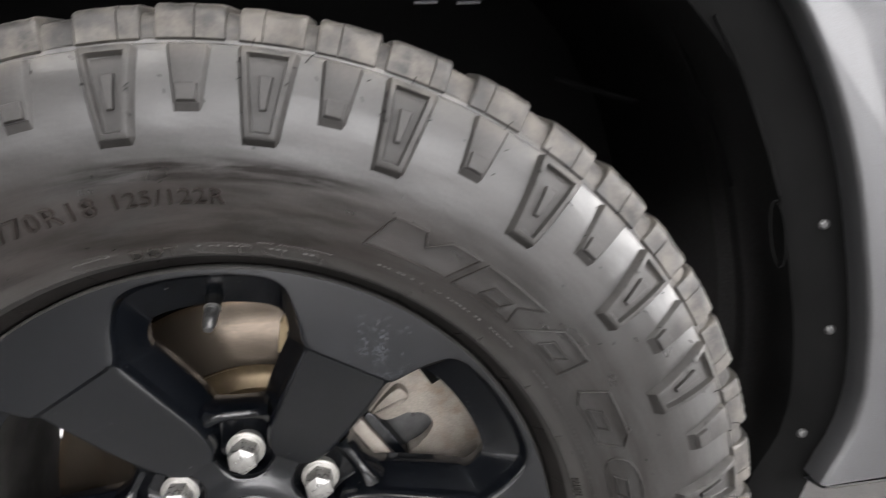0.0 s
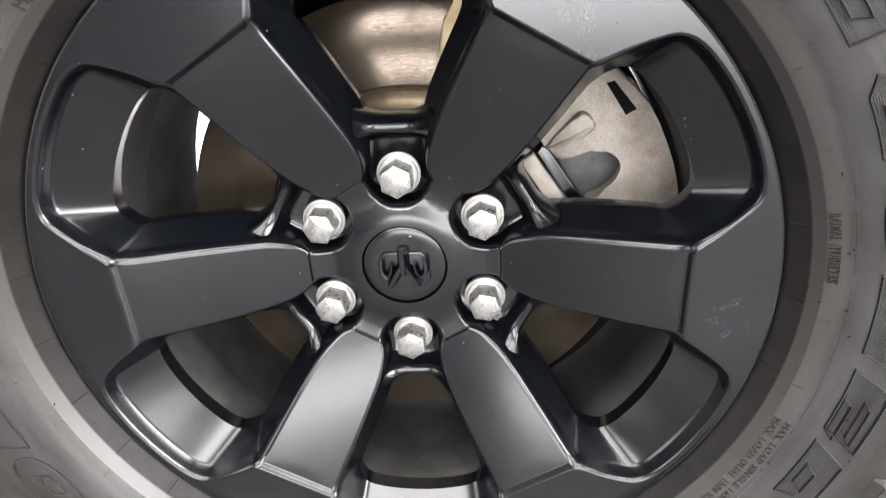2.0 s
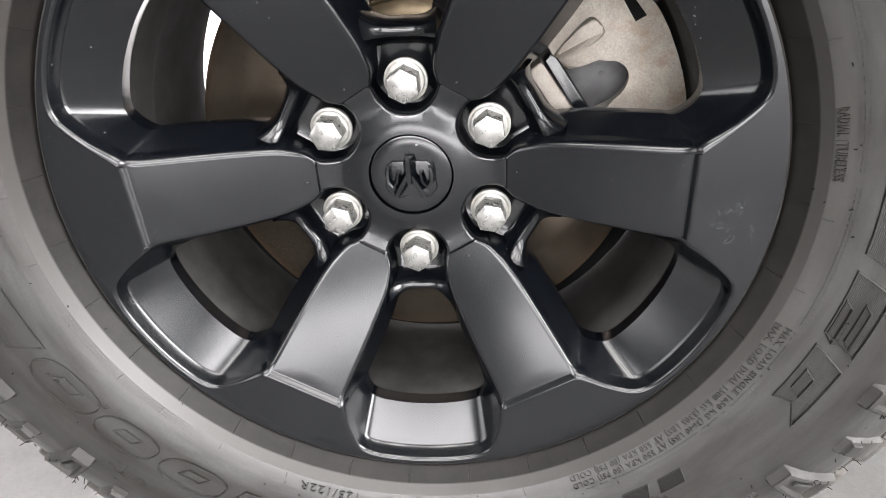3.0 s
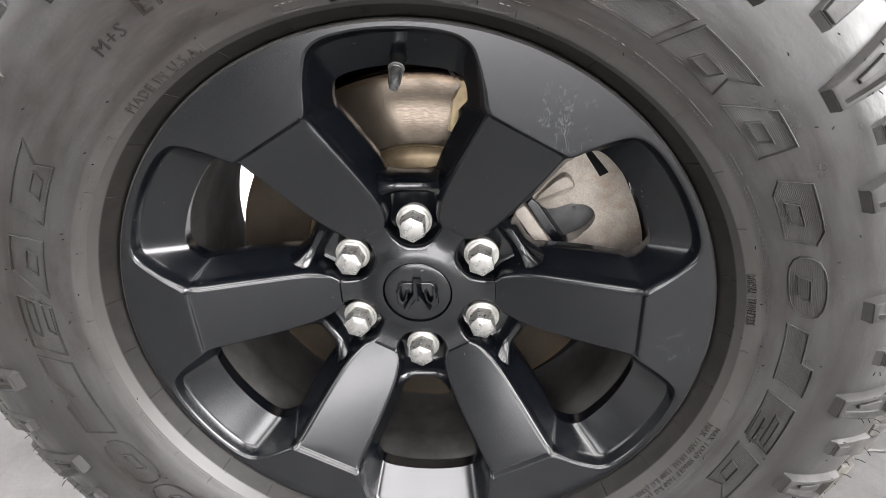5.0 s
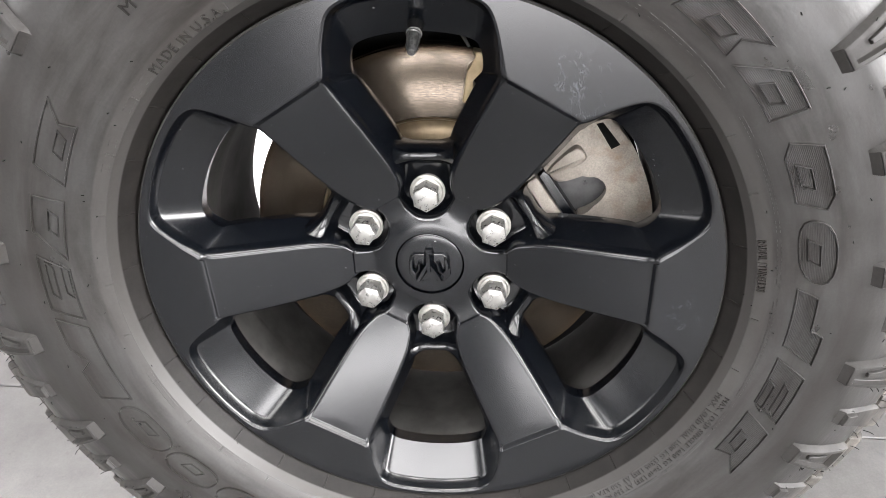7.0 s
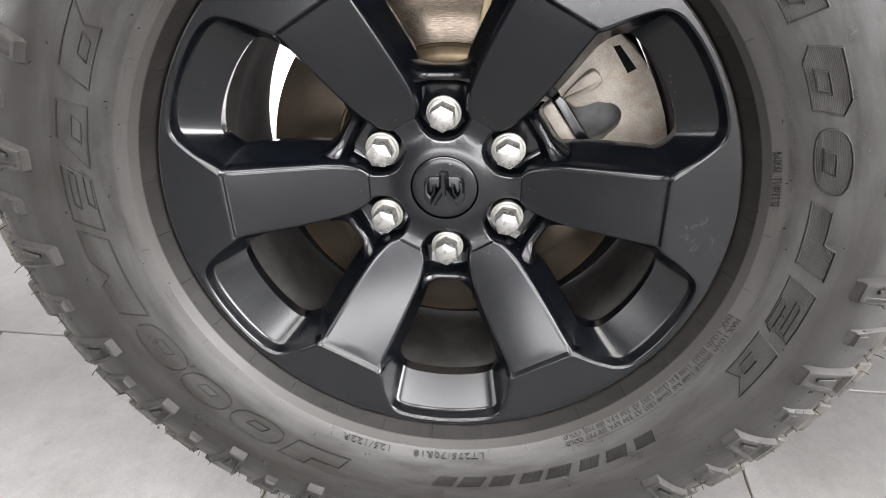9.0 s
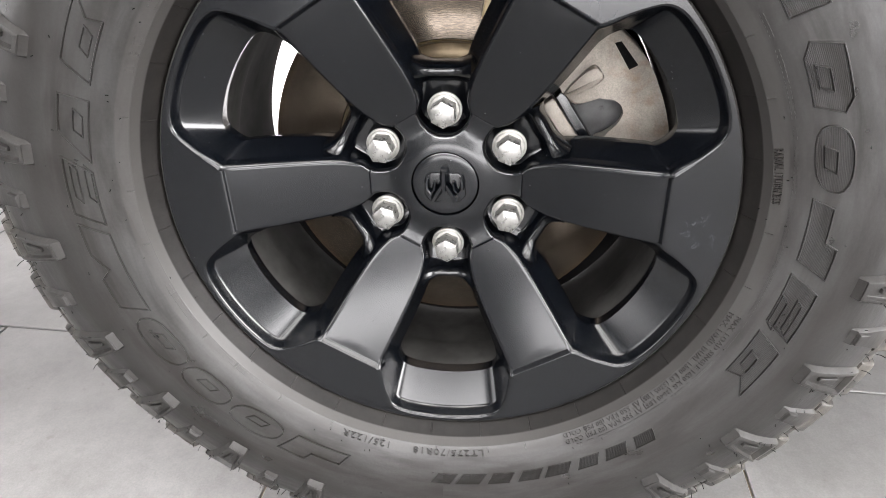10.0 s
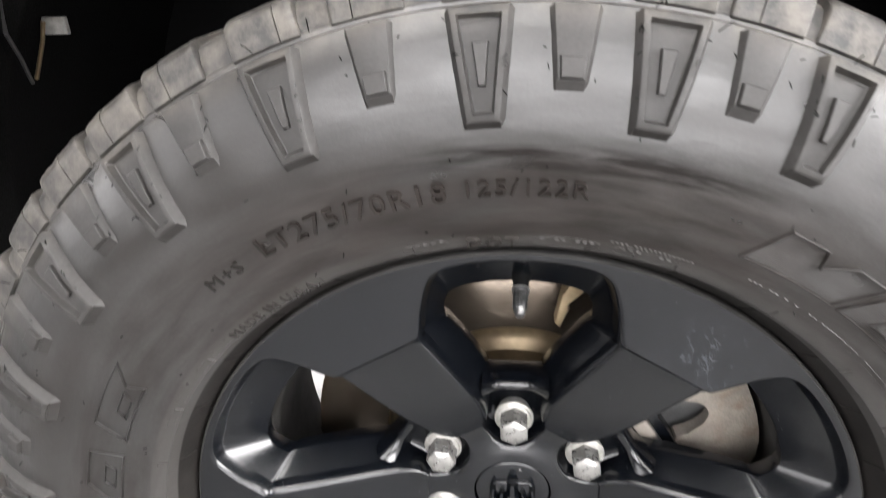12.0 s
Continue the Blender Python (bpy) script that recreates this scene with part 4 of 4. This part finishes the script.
for u, y in ((0.040, 0.0300), (0.0930, 0.0300), (0.0960, 0.0292), (0.0980, 0.0265), (0.0995, 0.0215), (0.1007, 0.0175), (0.1022, 0.0152), (0.1042, 0.0140), (0.1065, 0.0141), (0.1085, 0.0156), (0.1102, 0.0190), (0.1118, 0.0250), (0.1130, 0.0330), (0.1120, 0.0420)):
    row = []
    reach = 0.034 if u < 0.0955 else 0.0262
    for v in np.linspace(-reach, reach, 25):
        w = max(0, (abs(v) - 0.008) / 0.015)
        up = 0.0085 * w * w if u > 0.0955 else 0.003 * max(0, (abs(v) - 0.012) / 0.01) ** 2
        row.append((v, y - min(up, 0.02), u + (0.006 * w * w if u > 0.1035 else 0)))
    rows.append(row)
sheet(seat_bm, rows)
seat_me = sharpen(mesh_of("nut_seat", seat_bm, SATIN), 40)
for k in range(6):
    link("nut_seat", seat_me, rim, turn(60 * k))

# ---- lug nuts ----
def ring_pts(n, r, y, phase=0.0, hexa=0.0):
    out = []
    for k in range(n):
        t = 2 * math.pi * k / n + phase
        q = r
        if hexa:
            s = (t - phase + math.pi / 6) % (math.pi / 3) - math.pi / 6
            q = min(r / math.cos(s), hexa)
        out.append((q * math.cos(t), y, q * math.sin(t)))
    return out

nut_bm = bmesh.new()
rows = [ring_pts(48, q, y) for q, y in ((0.0135, 0.0300), (0.0150, 0.0240), (0.0160, 0.0226), (0.0164, 0.0213), (0.0164, 0.0196), (0.0160, 0.0190), (0.0149, 0.0188), (0.0145, 0.0186), (0.0139, 0.0175), (0.0133, 0.0172), (0.0100, 0.0171))]
sheet(nut_bm, rows, close_v=True)
flange_me = sharpen(mesh_of("flange", nut_bm, DULL), 40)
nut_bm = bmesh.new()
HX = 0.0109
rows = [ring_pts(48, HX, 0.0185, 0, 0.0126), ring_pts(48, HX, 0.0009, 0, 0.0126), ring_pts(48, HX - 0.0003, 0.0002, 0, 0.0122), ring_pts(48, HX - 0.0012, -0.0003, 0, 0.0108), ring_pts(48, 0.0080, -0.0012), ring_pts(48, 0.0050, -0.0016), ring_pts(48, 0.0020, -0.0018)]
vs = sheet(nut_bm, rows, close_v=True)
nut_bm.faces.new(vs[-1])
hex_me = sharpen(mesh_of("hexagon", nut_bm, CHROME), 25)
for k, spin in enumerate((7, 2, 25, 14, 4, 19)):
    q = at(0.06985, 30 + 60 * k, 0)
    nut = link("lug_nut", flange_me, wheel, Matrix.Translation(q))
    tagged(nut, "bright plated hexagonal lug nut")
    link("hexagon", hex_me, nut, turn(spin))

# ---- centre cap ----
prof = [(0.0, 0.0068), (0.012, 0.0068), (0.024, 0.0070), (0.0300, 0.0073), (0.0314, 0.0080), (0.0318, 0.0100), (0.0318, 0.0160)]
bm = revolve(prof[1:], 96)
bm.faces.new([v for v in bm.verts if abs(Vector((v.co.x, v.co.z)).length - 0.012) < 1e-5])
cap = part("centre_cap", bm, SATIN, wheel, "round black centre cap with a raised plain emblem")
part("cap_well", revolve([(0.0330, HUB), (0.0328, 0.0090), (0.0326, 0.0150), (0.0300, 0.0160), (0.002, 0.0162)], 72), SATIN, rim)
bm = bmesh.new()
prism(bm, [(-0.0190, 0.0070), (-0.0135, 0.0125), (0.0135, 0.0125), (0.0190, 0.0070), (0.0200, -0.0100), (0.0150, -0.0165), (0.0080, -0.0180), (0.0000, -0.0130), (-0.0080, -0.0180), (-0.0150, -0.0165), (-0.0200, -0.0100)], 0.0045, 0.0075, 0.0011)
part("emblem_base", bm, SATIN, cap, sharp=50)
def roof(pts, w, high):
    """A raised stroke with a sharp crest along points of (x, z), as wide as 2 w."""
    bm = bmesh.new()
    P = [Vector(q) for q in pts]
    rows = []
    for k, q in enumerate(P):
        t = (P[min(k + 1, len(P) - 1)] - P[max(k - 1, 0)]).normalized()
        n = Vector((-t.y, t.x)) * w * (0.75 if k in (0, len(P) - 1) else 1)
        rows.append([(q.x + n.x * s, y, q.y + n.y * s) for s, y in ((-1, 0.0050), (-0.88, 0.0030), (-0.42, 0.0050 - high), (0.30, 0.0045 - high), (0.85, 0.0028), (1, 0.0050))])
    vs = sheet(bm, rows)
    bm.faces.new(vs[0])
    bm.faces.new(vs[-1][::-1])
    return bm

part("emblem", roof([(0, 0.0170), (0, 0.0105), (0, 0.0040), (0, -0.0030)], 0.0050, 0.0085), SATIN, cap, "raised black abstract emblem", sharp=20)
for s in (-1, 1):
    part("emblem", roof([(s * 0.0015, 0.0030), (s * 0.0060, -0.0050), (s * 0.0110, -0.0140)], 0.0044, 0.0072), SATIN, cap, sharp=20)
    part("emblem", roof([(s * 0.0085, 0.0050), (s * 0.0098, -0.0025), (s * 0.0132, -0.0062), (s * 0.0166, -0.0020), (s * 0.0170, 0.0040), (s * 0.0160, 0.0092)], 0.0027, 0.0064), SATIN, cap, sharp=20)

# ---- valve ----
bm = bmesh.new()
a, b = Vector((0.0020, -0.0110, 0.2240)), Vector((0.0010, -0.0420, 0.2060))
tube(bm, [a, a.lerp(b, 0.25), a.lerp(b, 0.45), a.lerp(b, 0.62)], 0.0066, 20, [1.25, 0.85, 0.72, 0.65])
valve = part("valve_stem", bm, PLASTIC, wheel, "short black rubber valve stem")
bm = bmesh.new()
rows, axis = [], (b - a).normalized()
sx = axis.orthogonal().normalized()
sy = axis.cross(sx)
for f, q in ((0.44, 0.0050), (0.45, 0.0058), (0.49, 0.0058), (0.50, 0.0052), (0.80, 0.0050), (0.86, 0.0046), (0.90, 0.0038), (0.99, 0.0032), (1.0, 0.0024)):
    c = a.lerp(b, f)
    rows.append([c + (q - (0.0005 if k % 2 and 0.56 < f < 0.9 else 0)) * (math.cos(2 * math.pi * k / 28) * sx + math.sin(2 * math.pi * k / 28) * sy) for k in range(28)])
vs = sheet(bm, rows, close_v=True)
bm.faces.new(vs[-1])
VCAP, nt, p = material("dark chromed valve cap", 0.28, 0.9)
c, f = noise_ramp(nt, 300, [(0.40, g(0.07)), (0.60, g(0.13))], 2)
nt.links.new(c, p.inputs["Base Color"])
vcap = part("valve_cap", bm, VCAP, valve, "ribbed dark metal valve cap", sharp=20)
bm = bmesh.new()
rows = []
for f, q in ((0.415, 0.0052), (0.420, 0.0062), (0.440, 0.0062), (0.445, 0.0052)):
    c = a.lerp(b, f)
    rows.append([c + q * (math.cos(2 * math.pi * k / 28) * sx + math.sin(2 * math.pi * k / 28) * sy) for k in range(28)])
sheet(bm, rows, close_v=True)
part("ring", bm, CHROME, vcap, "thin bright ring")

# ---- brake ----
disc = thing("brake_disc", "worn bare steel brake disc with browned hat behind the wheel", "brake disc", C)
part("friction_ring", revolve([(0.1215, 0.0790), (0.1225, 0.0780), (0.1878, 0.0780), (0.1893, 0.0790), (0.1893, 0.0880), (0.1873, 0.0890), (0.1873, 0.0960), (0.1893, 0.0970), (0.1893, 0.1060), (0.1215, 0.1060)], 192, True), DISC, disc, "lathe-cut steel ring with a rusty rim")
part("hat", revolve([(0.1215, 0.0800), (0.1195, 0.0805), (0.1175, 0.0850), (0.1120, 0.0860), (0.1050, 0.0830), (0.0985, 0.0780), (0.0960, 0.0700), (0.0950, 0.0560), (0.0930, 0.0520), (0.0880, 0.0505), (0.0400, 0.0500)], 144), RUSTY, disc, "browned steel hat of the disc")

bm = bmesh.new()
rows = []
for a in np.linspace(-170, 140, 90):
    edge = 0.2180 if -165 < a < 126 else 0.2085
    rows.append([at(r, a, -y) for r, y in ((0.085, 0.128), (0.150, 0.126), (0.200, 0.122), (edge, 0.116), (edge + 0.0005, 0.124), (0.150, 0.130), (0.085, 0.131))])
sheet(bm, rows)
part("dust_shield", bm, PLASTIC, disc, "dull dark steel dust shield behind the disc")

caliper = thing("brake_caliper", "grey cast metal brake caliper over the brake disc", "brake caliper", C)
# body with a U-shaped bay, in two arms joined at the outer side
body = [(0.1057, 0.0812), (0.1192, 0.0659), (0.1310, 0.0692), (0.1462, 0.0747), (0.1564, 0.0746), (0.1651, 0.0689), (0.1689, 0.0592), (0.1646, 0.0478), (0.1538, 0.0379), (0.1393, 0.0320),
        (0.1450, 0.0130), (0.1520, -0.0050), (0.1950, -0.0060), (0.2127, 0.0100), (0.2110, 0.0400), (0.2030, 0.0680), (0.1885, 0.1000), (0.1660, 0.1310), (0.1300, 0.1480), (0.1000, 0.1640), (0.0850, 0.1500), (0.0930, 0.1080)]
def rounded(outline, times_=2):
    """An outline with its corners cut off, again and again."""
    for _ in range(times_):
        out = []
        for i in range(len(outline)):
            (ax, az), (bx, bz) = outline[i], outline[(i + 1) % len(outline)]
            out += [(ax * 0.78 + bx * 0.22, az * 0.78 + bz * 0.22), (ax * 0.22 + bx * 0.78, az * 0.22 + bz * 0.78)]
        outline = out
    return outline

bm = bmesh.new()
prism(bm, rounded(body, 1), 0.0466, 0.0620, 0.0024)
part("body", bm, CAST, caliper, sharp=40)
bm = bmesh.new()
prism(bm, rounded([(0.1060, 0.0760), (0.1325, 0.1050), (0.1400, 0.1030), (0.1462, 0.0920), (0.1180, 0.0770)]), 0.0430, 0.0500, 0.0020)
for v in bm.verts:          # the boss rises towards its far end
    if v.co.y < 0.0485:
        v.co.y -= 0.0075 * min(max((v.co.x + v.co.z - 0.185) / 0.055, 0), 1)
part("boss", bm, CAST, caliper, sharp=50)
# black plate on the body's face in place of a slot's dark inside
bm = bmesh.new()
prism(bm, [(0.1517, 0.1234), (0.1575, 0.1248), (0.1745, 0.1038), (0.1669, 0.0997)], 0.0460, 0.0500)
part("slot", bm, PLASTIC, caliper, "flat black plate standing for the shaded slot in the casting", smooth=False)
bm = bmesh.new()
prism(bm, [(0.1000, 0.0880), (0.1720, 0.0880), (0.1780, 0.0500), (0.1520, 0.0200), (0.1330, 0.0200), (0.0960, 0.0760)], 0.0700, 0.0760, 0.001)
pad_plate = part("pad_plate", bm, PAD, caliper, "dull black brake pad plate")
bm = bmesh.new()
tube(bm, [(0.1490, 0.0695, 0.0575), (0.1490, 0.0685, 0.0575)], 0.0022, 14)
part("rivet", bm, SCREW, pad_plate)
bm = bmesh.new()
prism(bm, [(0.0900, 0.0640), (0.0918, 0.0700), (0.0994, 0.0749), (0.1010, 0.0730), (0.1340, 0.0250), (0.1400, 0.0050), (0.1290, 0.0050), (0.1193, 0.0279)], 0.0400, 0.0560, 0.0022)
part("bracket", bm, CAST, caliper, "cast metal bracket bar", sharp=40)
# black strip put in for the dark, shaded gap between bracket and body
bm = bmesh.new()
prism(bm, [(0.1018, 0.0745), (0.1062, 0.0798), (0.1120, 0.0760), (0.1470, 0.0220), (0.1500, 0.0050), (0.1412, 0.0050), (0.1352, 0.0255)], 0.0430, 0.0600, 0.0012)
part("clip", bm, SATIN, caliper, "shiny black strip filling the dark gap beside the bracket", sharp=40)
# the arm seen past the valve
bm = bmesh.new()
prism(bm, [(0.0420, 0.1890), (0.0460, 0.1822), (0.0368, 0.1726), (0.0318, 0.1443), (0.0364, 0.1400), (0.0402, 0.1513), (0.0434, 0.1574), (0.0395, 0.1625), (0.0494, 0.1722), (0.0560, 0.1760), (0.0560, 0.1860)], 0.0500, 0.0640, 0.0016)
part("guide_arm", bm, OCHRE, caliper, "ochre-browned steel arm", sharp=40)
bm = bmesh.new()
tube(bm, [(0.0330, 0.030, 0.2065), (0.0352, 0.032, 0.2035), (0.0395, 0.036, 0.1950)], 0.0014, 8)
part("spring_clip", bm, SCREW, caliper, "thin bare metal spring end")

# ---- truck body round the wheel ----
truck = thing("truck_body", "silver pickup front wing with black wheel-arch liner above the wheel", "truck", C)
ARCH = [(-8, 0.440), (4.5, 0.481), (8, 0.502), (12, 0.516), (25, 0.540), (36, 0.567), (44, 0.584), (60, 0.600), (90, 0.605), (120, 0.600), (136, 0.584), (144, 0.567), (155, 0.540), (168, 0.516), (172, 0.502), (175.5, 0.481)]

def arch(a):
    return float(np.interp(a, [q[0] for q in ARCH], [q[1] for q in ARCH]))

AS = list(np.linspace(3.6, 176.4, 97))
def outer_edge(a):
    """Where a ray from the hub leaves the wing's outline."""
    c, s = math.cos(radians(a)), math.sin(radians(a))
    x1, z1, z0 = 0.98, 0.72, 0.030
    k = min(x1 / max(abs(c), 1e-4), z1 / max(abs(s), 1e-4))
    return k

bm = bmesh.new()
rows = []
for a in AS:
    r0, r1 = arch(a), outer_edge(a)
    f = [(r0 + 0.004, -0.030), (r0 + 0.001, -0.050), (r0, -0.066), (r0 + 0.0015, -0.0695), (r0 + 0.004, -0.0705), (r0 + 0.03, -0.0715), (r0 + 0.07, -0.073)]
    f += [(r0 + (r1 - r0) * t + 0.07 * (1 - t), -0.073 - 0.012 * math.sin(math.pi * t)) for t in (0.3, 0.6, 0.9)] + [(r1, -0.070), (r1, -0.030)]
    rows.append([Vector((r * math.cos(radians(a)), y, max(r * math.sin(radians(a)), 0.030 + 0.03 * max(0, (r - r0 - 0.08))))) for r, y in f])
sheet(bm, rows)
part("wing", bm, SILVER, truck, "silver metallic painted wing panel", sharp=50)
for s in (-1, 1):
    bm = bmesh.new()
    rows = []
    for x in np.linspace(0.480, 0.98, 12):
        rows.append([(s * x, -0.0712, 0.0305), (s * x, -0.0690, 0.0265), (s * x, -0.055, 0.0225), (s * x, -0.035, 0.0215), (s * x, -0.033, 0.0300)])
    sheet(bm, rows)
    part("folded_edge", bm, SILVER, truck, sharp=60)

# unseen plain blocks for door, bonnet and underside, added to block light round the wheel
bm = bmesh.new()
box(bm, 0.985, 2.4, -0.072, -0.020, 0.030, 0.72, 0.012)
part("door", bm, SILVER, truck, "plain silver door block, unseen, keeps light off the floor", sharp=40)
bm = bmesh.new()
box(bm, -0.95, 2.4, -0.055, 1.82, 0.715, 0.80, 0.03)
part("bonnet", bm, SILVER, truck, "plain silver bonnet slab, unseen, keeps light from above off", sharp=40)
bm = bmesh.new()
box(bm, -0.42, 2.4, 0.50, 1.80, 0.08, 0.16, 0.01)
part("underbody", bm, PAD, truck, "plain dark underside plate, unseen, keeps light from behind off", sharp=40)

# liner: a flange behind the wing's edge, then a deep well with moulded ridges
bm = bmesh.new()
rows = []
for a in np.linspace(-14, 174, 127):
    r = arch(min(max(a, -8), 188)) if a <= 90 else arch(180 - a)
    ridge = 0.006 * max(0, math.cos(radians(a * 9))) ** 8
    f = [(r + 0.012, -0.045), (r - 0.012, -0.047), (r - 0.036, -0.0475), (r - 0.046, -0.044), (r - 0.050, -0.030), (r - 0.049, 0.0), (r - 0.040, 0.03), (r - 0.036, 0.045), (r - 0.037, 0.052), (r - 0.030, 0.065), (r - 0.020, 0.110), (r - 0.015, 0.118), (r - 0.012, 0.130), (r + 0.002, 0.20), (r + 0.006, 0.30), (r + 0.006, 0.46)]
    rows.append([at(q - (ridge if y > 0.06 else 0), a, -y) for q, y in f])
sheet(bm, rows)
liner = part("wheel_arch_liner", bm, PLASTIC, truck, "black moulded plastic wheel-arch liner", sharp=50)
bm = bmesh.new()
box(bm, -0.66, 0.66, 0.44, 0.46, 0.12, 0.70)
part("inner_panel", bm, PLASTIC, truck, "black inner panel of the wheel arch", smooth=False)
bm = bmesh.new()
rows = [ring_pts(20, 0.0043, -0.048), ring_pts(20, 0.0041, -0.0495), ring_pts(20, 0.0030, -0.0505), ring_pts(20, 0.0016, -0.0507)]
vs = sheet(bm, rows, close_v=True)
bm.faces.new(vs[-1])
screw_me = sharpen(mesh_of("screw", bm, SCREW), 50)
for x, z in ((0.4685, 0.250), (0.4845, 0.161), (0.4705, 0.068), (-0.4685, 0.250), (-0.4845, 0.161)):
    link("screw", screw_me, liner, Matrix.Translation((x, 0, z)))

# moulded ribs and a long slot in the liner
for pts, q in (([(0.352, -0.003, 0.412), (0.388, 0.024, 0.376), (0.411, 0.038, 0.347), (0.431, 0.038, 0.305), (0.441, 0.034, 0.268)], 0.0016),
               ([(0.3685, -0.0480, 0.4055), (0.3900, -0.0462, 0.3720), (0.4065, -0.0452, 0.3370), (0.4200, -0.0448, 0.3060), (0.4315, -0.0445, 0.2740)], 0.0013),
               ([(0.3600, 0.295, 0.3630), (0.4050, 0.280, 0.3490), (0.4500, 0.255, 0.3330)], 0.0040)):
    bm = bmesh.new()
    tube(bm, pts, q, 10)
    part("liner_rib", bm, PLASTIC, liner)
bm = bmesh.new()
ring = [(0.4270 + 0.0062 * math.cos(t) + 0.010 * (0.5 - 0.5 * math.sin(t)), -0.0470, 0.2445 + 0.0270 * math.sin(t)) for t in np.linspace(0, 2 * math.pi, 29)]
tube(bm, ring, 0.0007, 8)
part("slot_rim", bm, PLASTIC, liner, "raised edge of a long slot in the liner")

# strap and clips deep in the wheel well
bm = bmesh.new()
tube(bm, [(-0.366, 0.045, 0.415), (-0.4006, 0.080, 0.3758), (-0.4200, 0.112, 0.3520), (-0.4383, 0.140, 0.3267)], 0.0018, 10)
part("hose", bm, SCREW, truck, "thin grey hose inside the wheel arch")
bm = bmesh.new()
tube(bm, [(-0.4190, 0.150, 0.3780), (-0.4252, 0.150, 0.3605), (-0.4412, 0.150, 0.3285)], 0.0020, 10)
part("strap", bm, RUSTY, truck, "narrow brown strap inside the wheel arch")
bm = bmesh.new()
box(bm, -0.425, -0.403, 0.156, 0.161, 0.366, 0.381, 0.001)
part("clip", bm, DULL, truck, "small pale square clip")
for x, z in ((0.196, 0.4465), (0.240, 0.445)):
    bm = bmesh.new()
    box(bm, x - 0.012, x + 0.012, 0.198, 0.203, z - 0.0015, z + 0.0015, 0.0005)
    part("clip", bm, PAD, truck)

# ---- the floor ----
bm = bmesh.new()
box(bm, X0 - 0.2, X1 + 0.2, Y0 - 0.2, Y1 + 0.2, -0.15, -0.004)
floor = tagged(new("floor", mesh_of("floor", bm, GROUT, False)), "grey glazed tile floor with thin brown joints", "floor", kind="structure")
S, J = 0.600, 0.0032
tile_bm = bmesh.new()
h = S / 2 - J / 2
sheet(tile_bm, [[(sx * (h - i), sy * (h - i), z) for sx, sy in ((-1, -1), (1, -1), (1, 1), (-1, 1))] for i, z in ((0, -0.006), (0, -0.0012), (0.0012, 0.0))], close_v=True)
tile_bm.verts.ensure_lookup_table()
tile_bm.faces.new(tile_bm.verts[-4:])
tile_me = mesh_of("tile", tile_bm, TILE, False)
FR = Matrix.Translation((-0.2237, 0.250, 0)) @ Matrix.Rotation(radians(-2.5), 4, "Z")
for i in range(-7, 8):
    for j in range(-8, 11):
        q = FR @ Vector(((i + 0.5 + 0.5 * (j % 2 == 0)) * S, (j + 0.5) * S, 0))
        if X0 - 0.3 < q.x < X1 + 0.3 and Y0 - 0.3 < q.y < Y1 + 0.3:
            link("tile", tile_me, floor, FR @ Matrix.Translation(((i + 0.5 + 0.5 * (j % 2 == 0)) * S, (j + 0.5) * S, 0)))
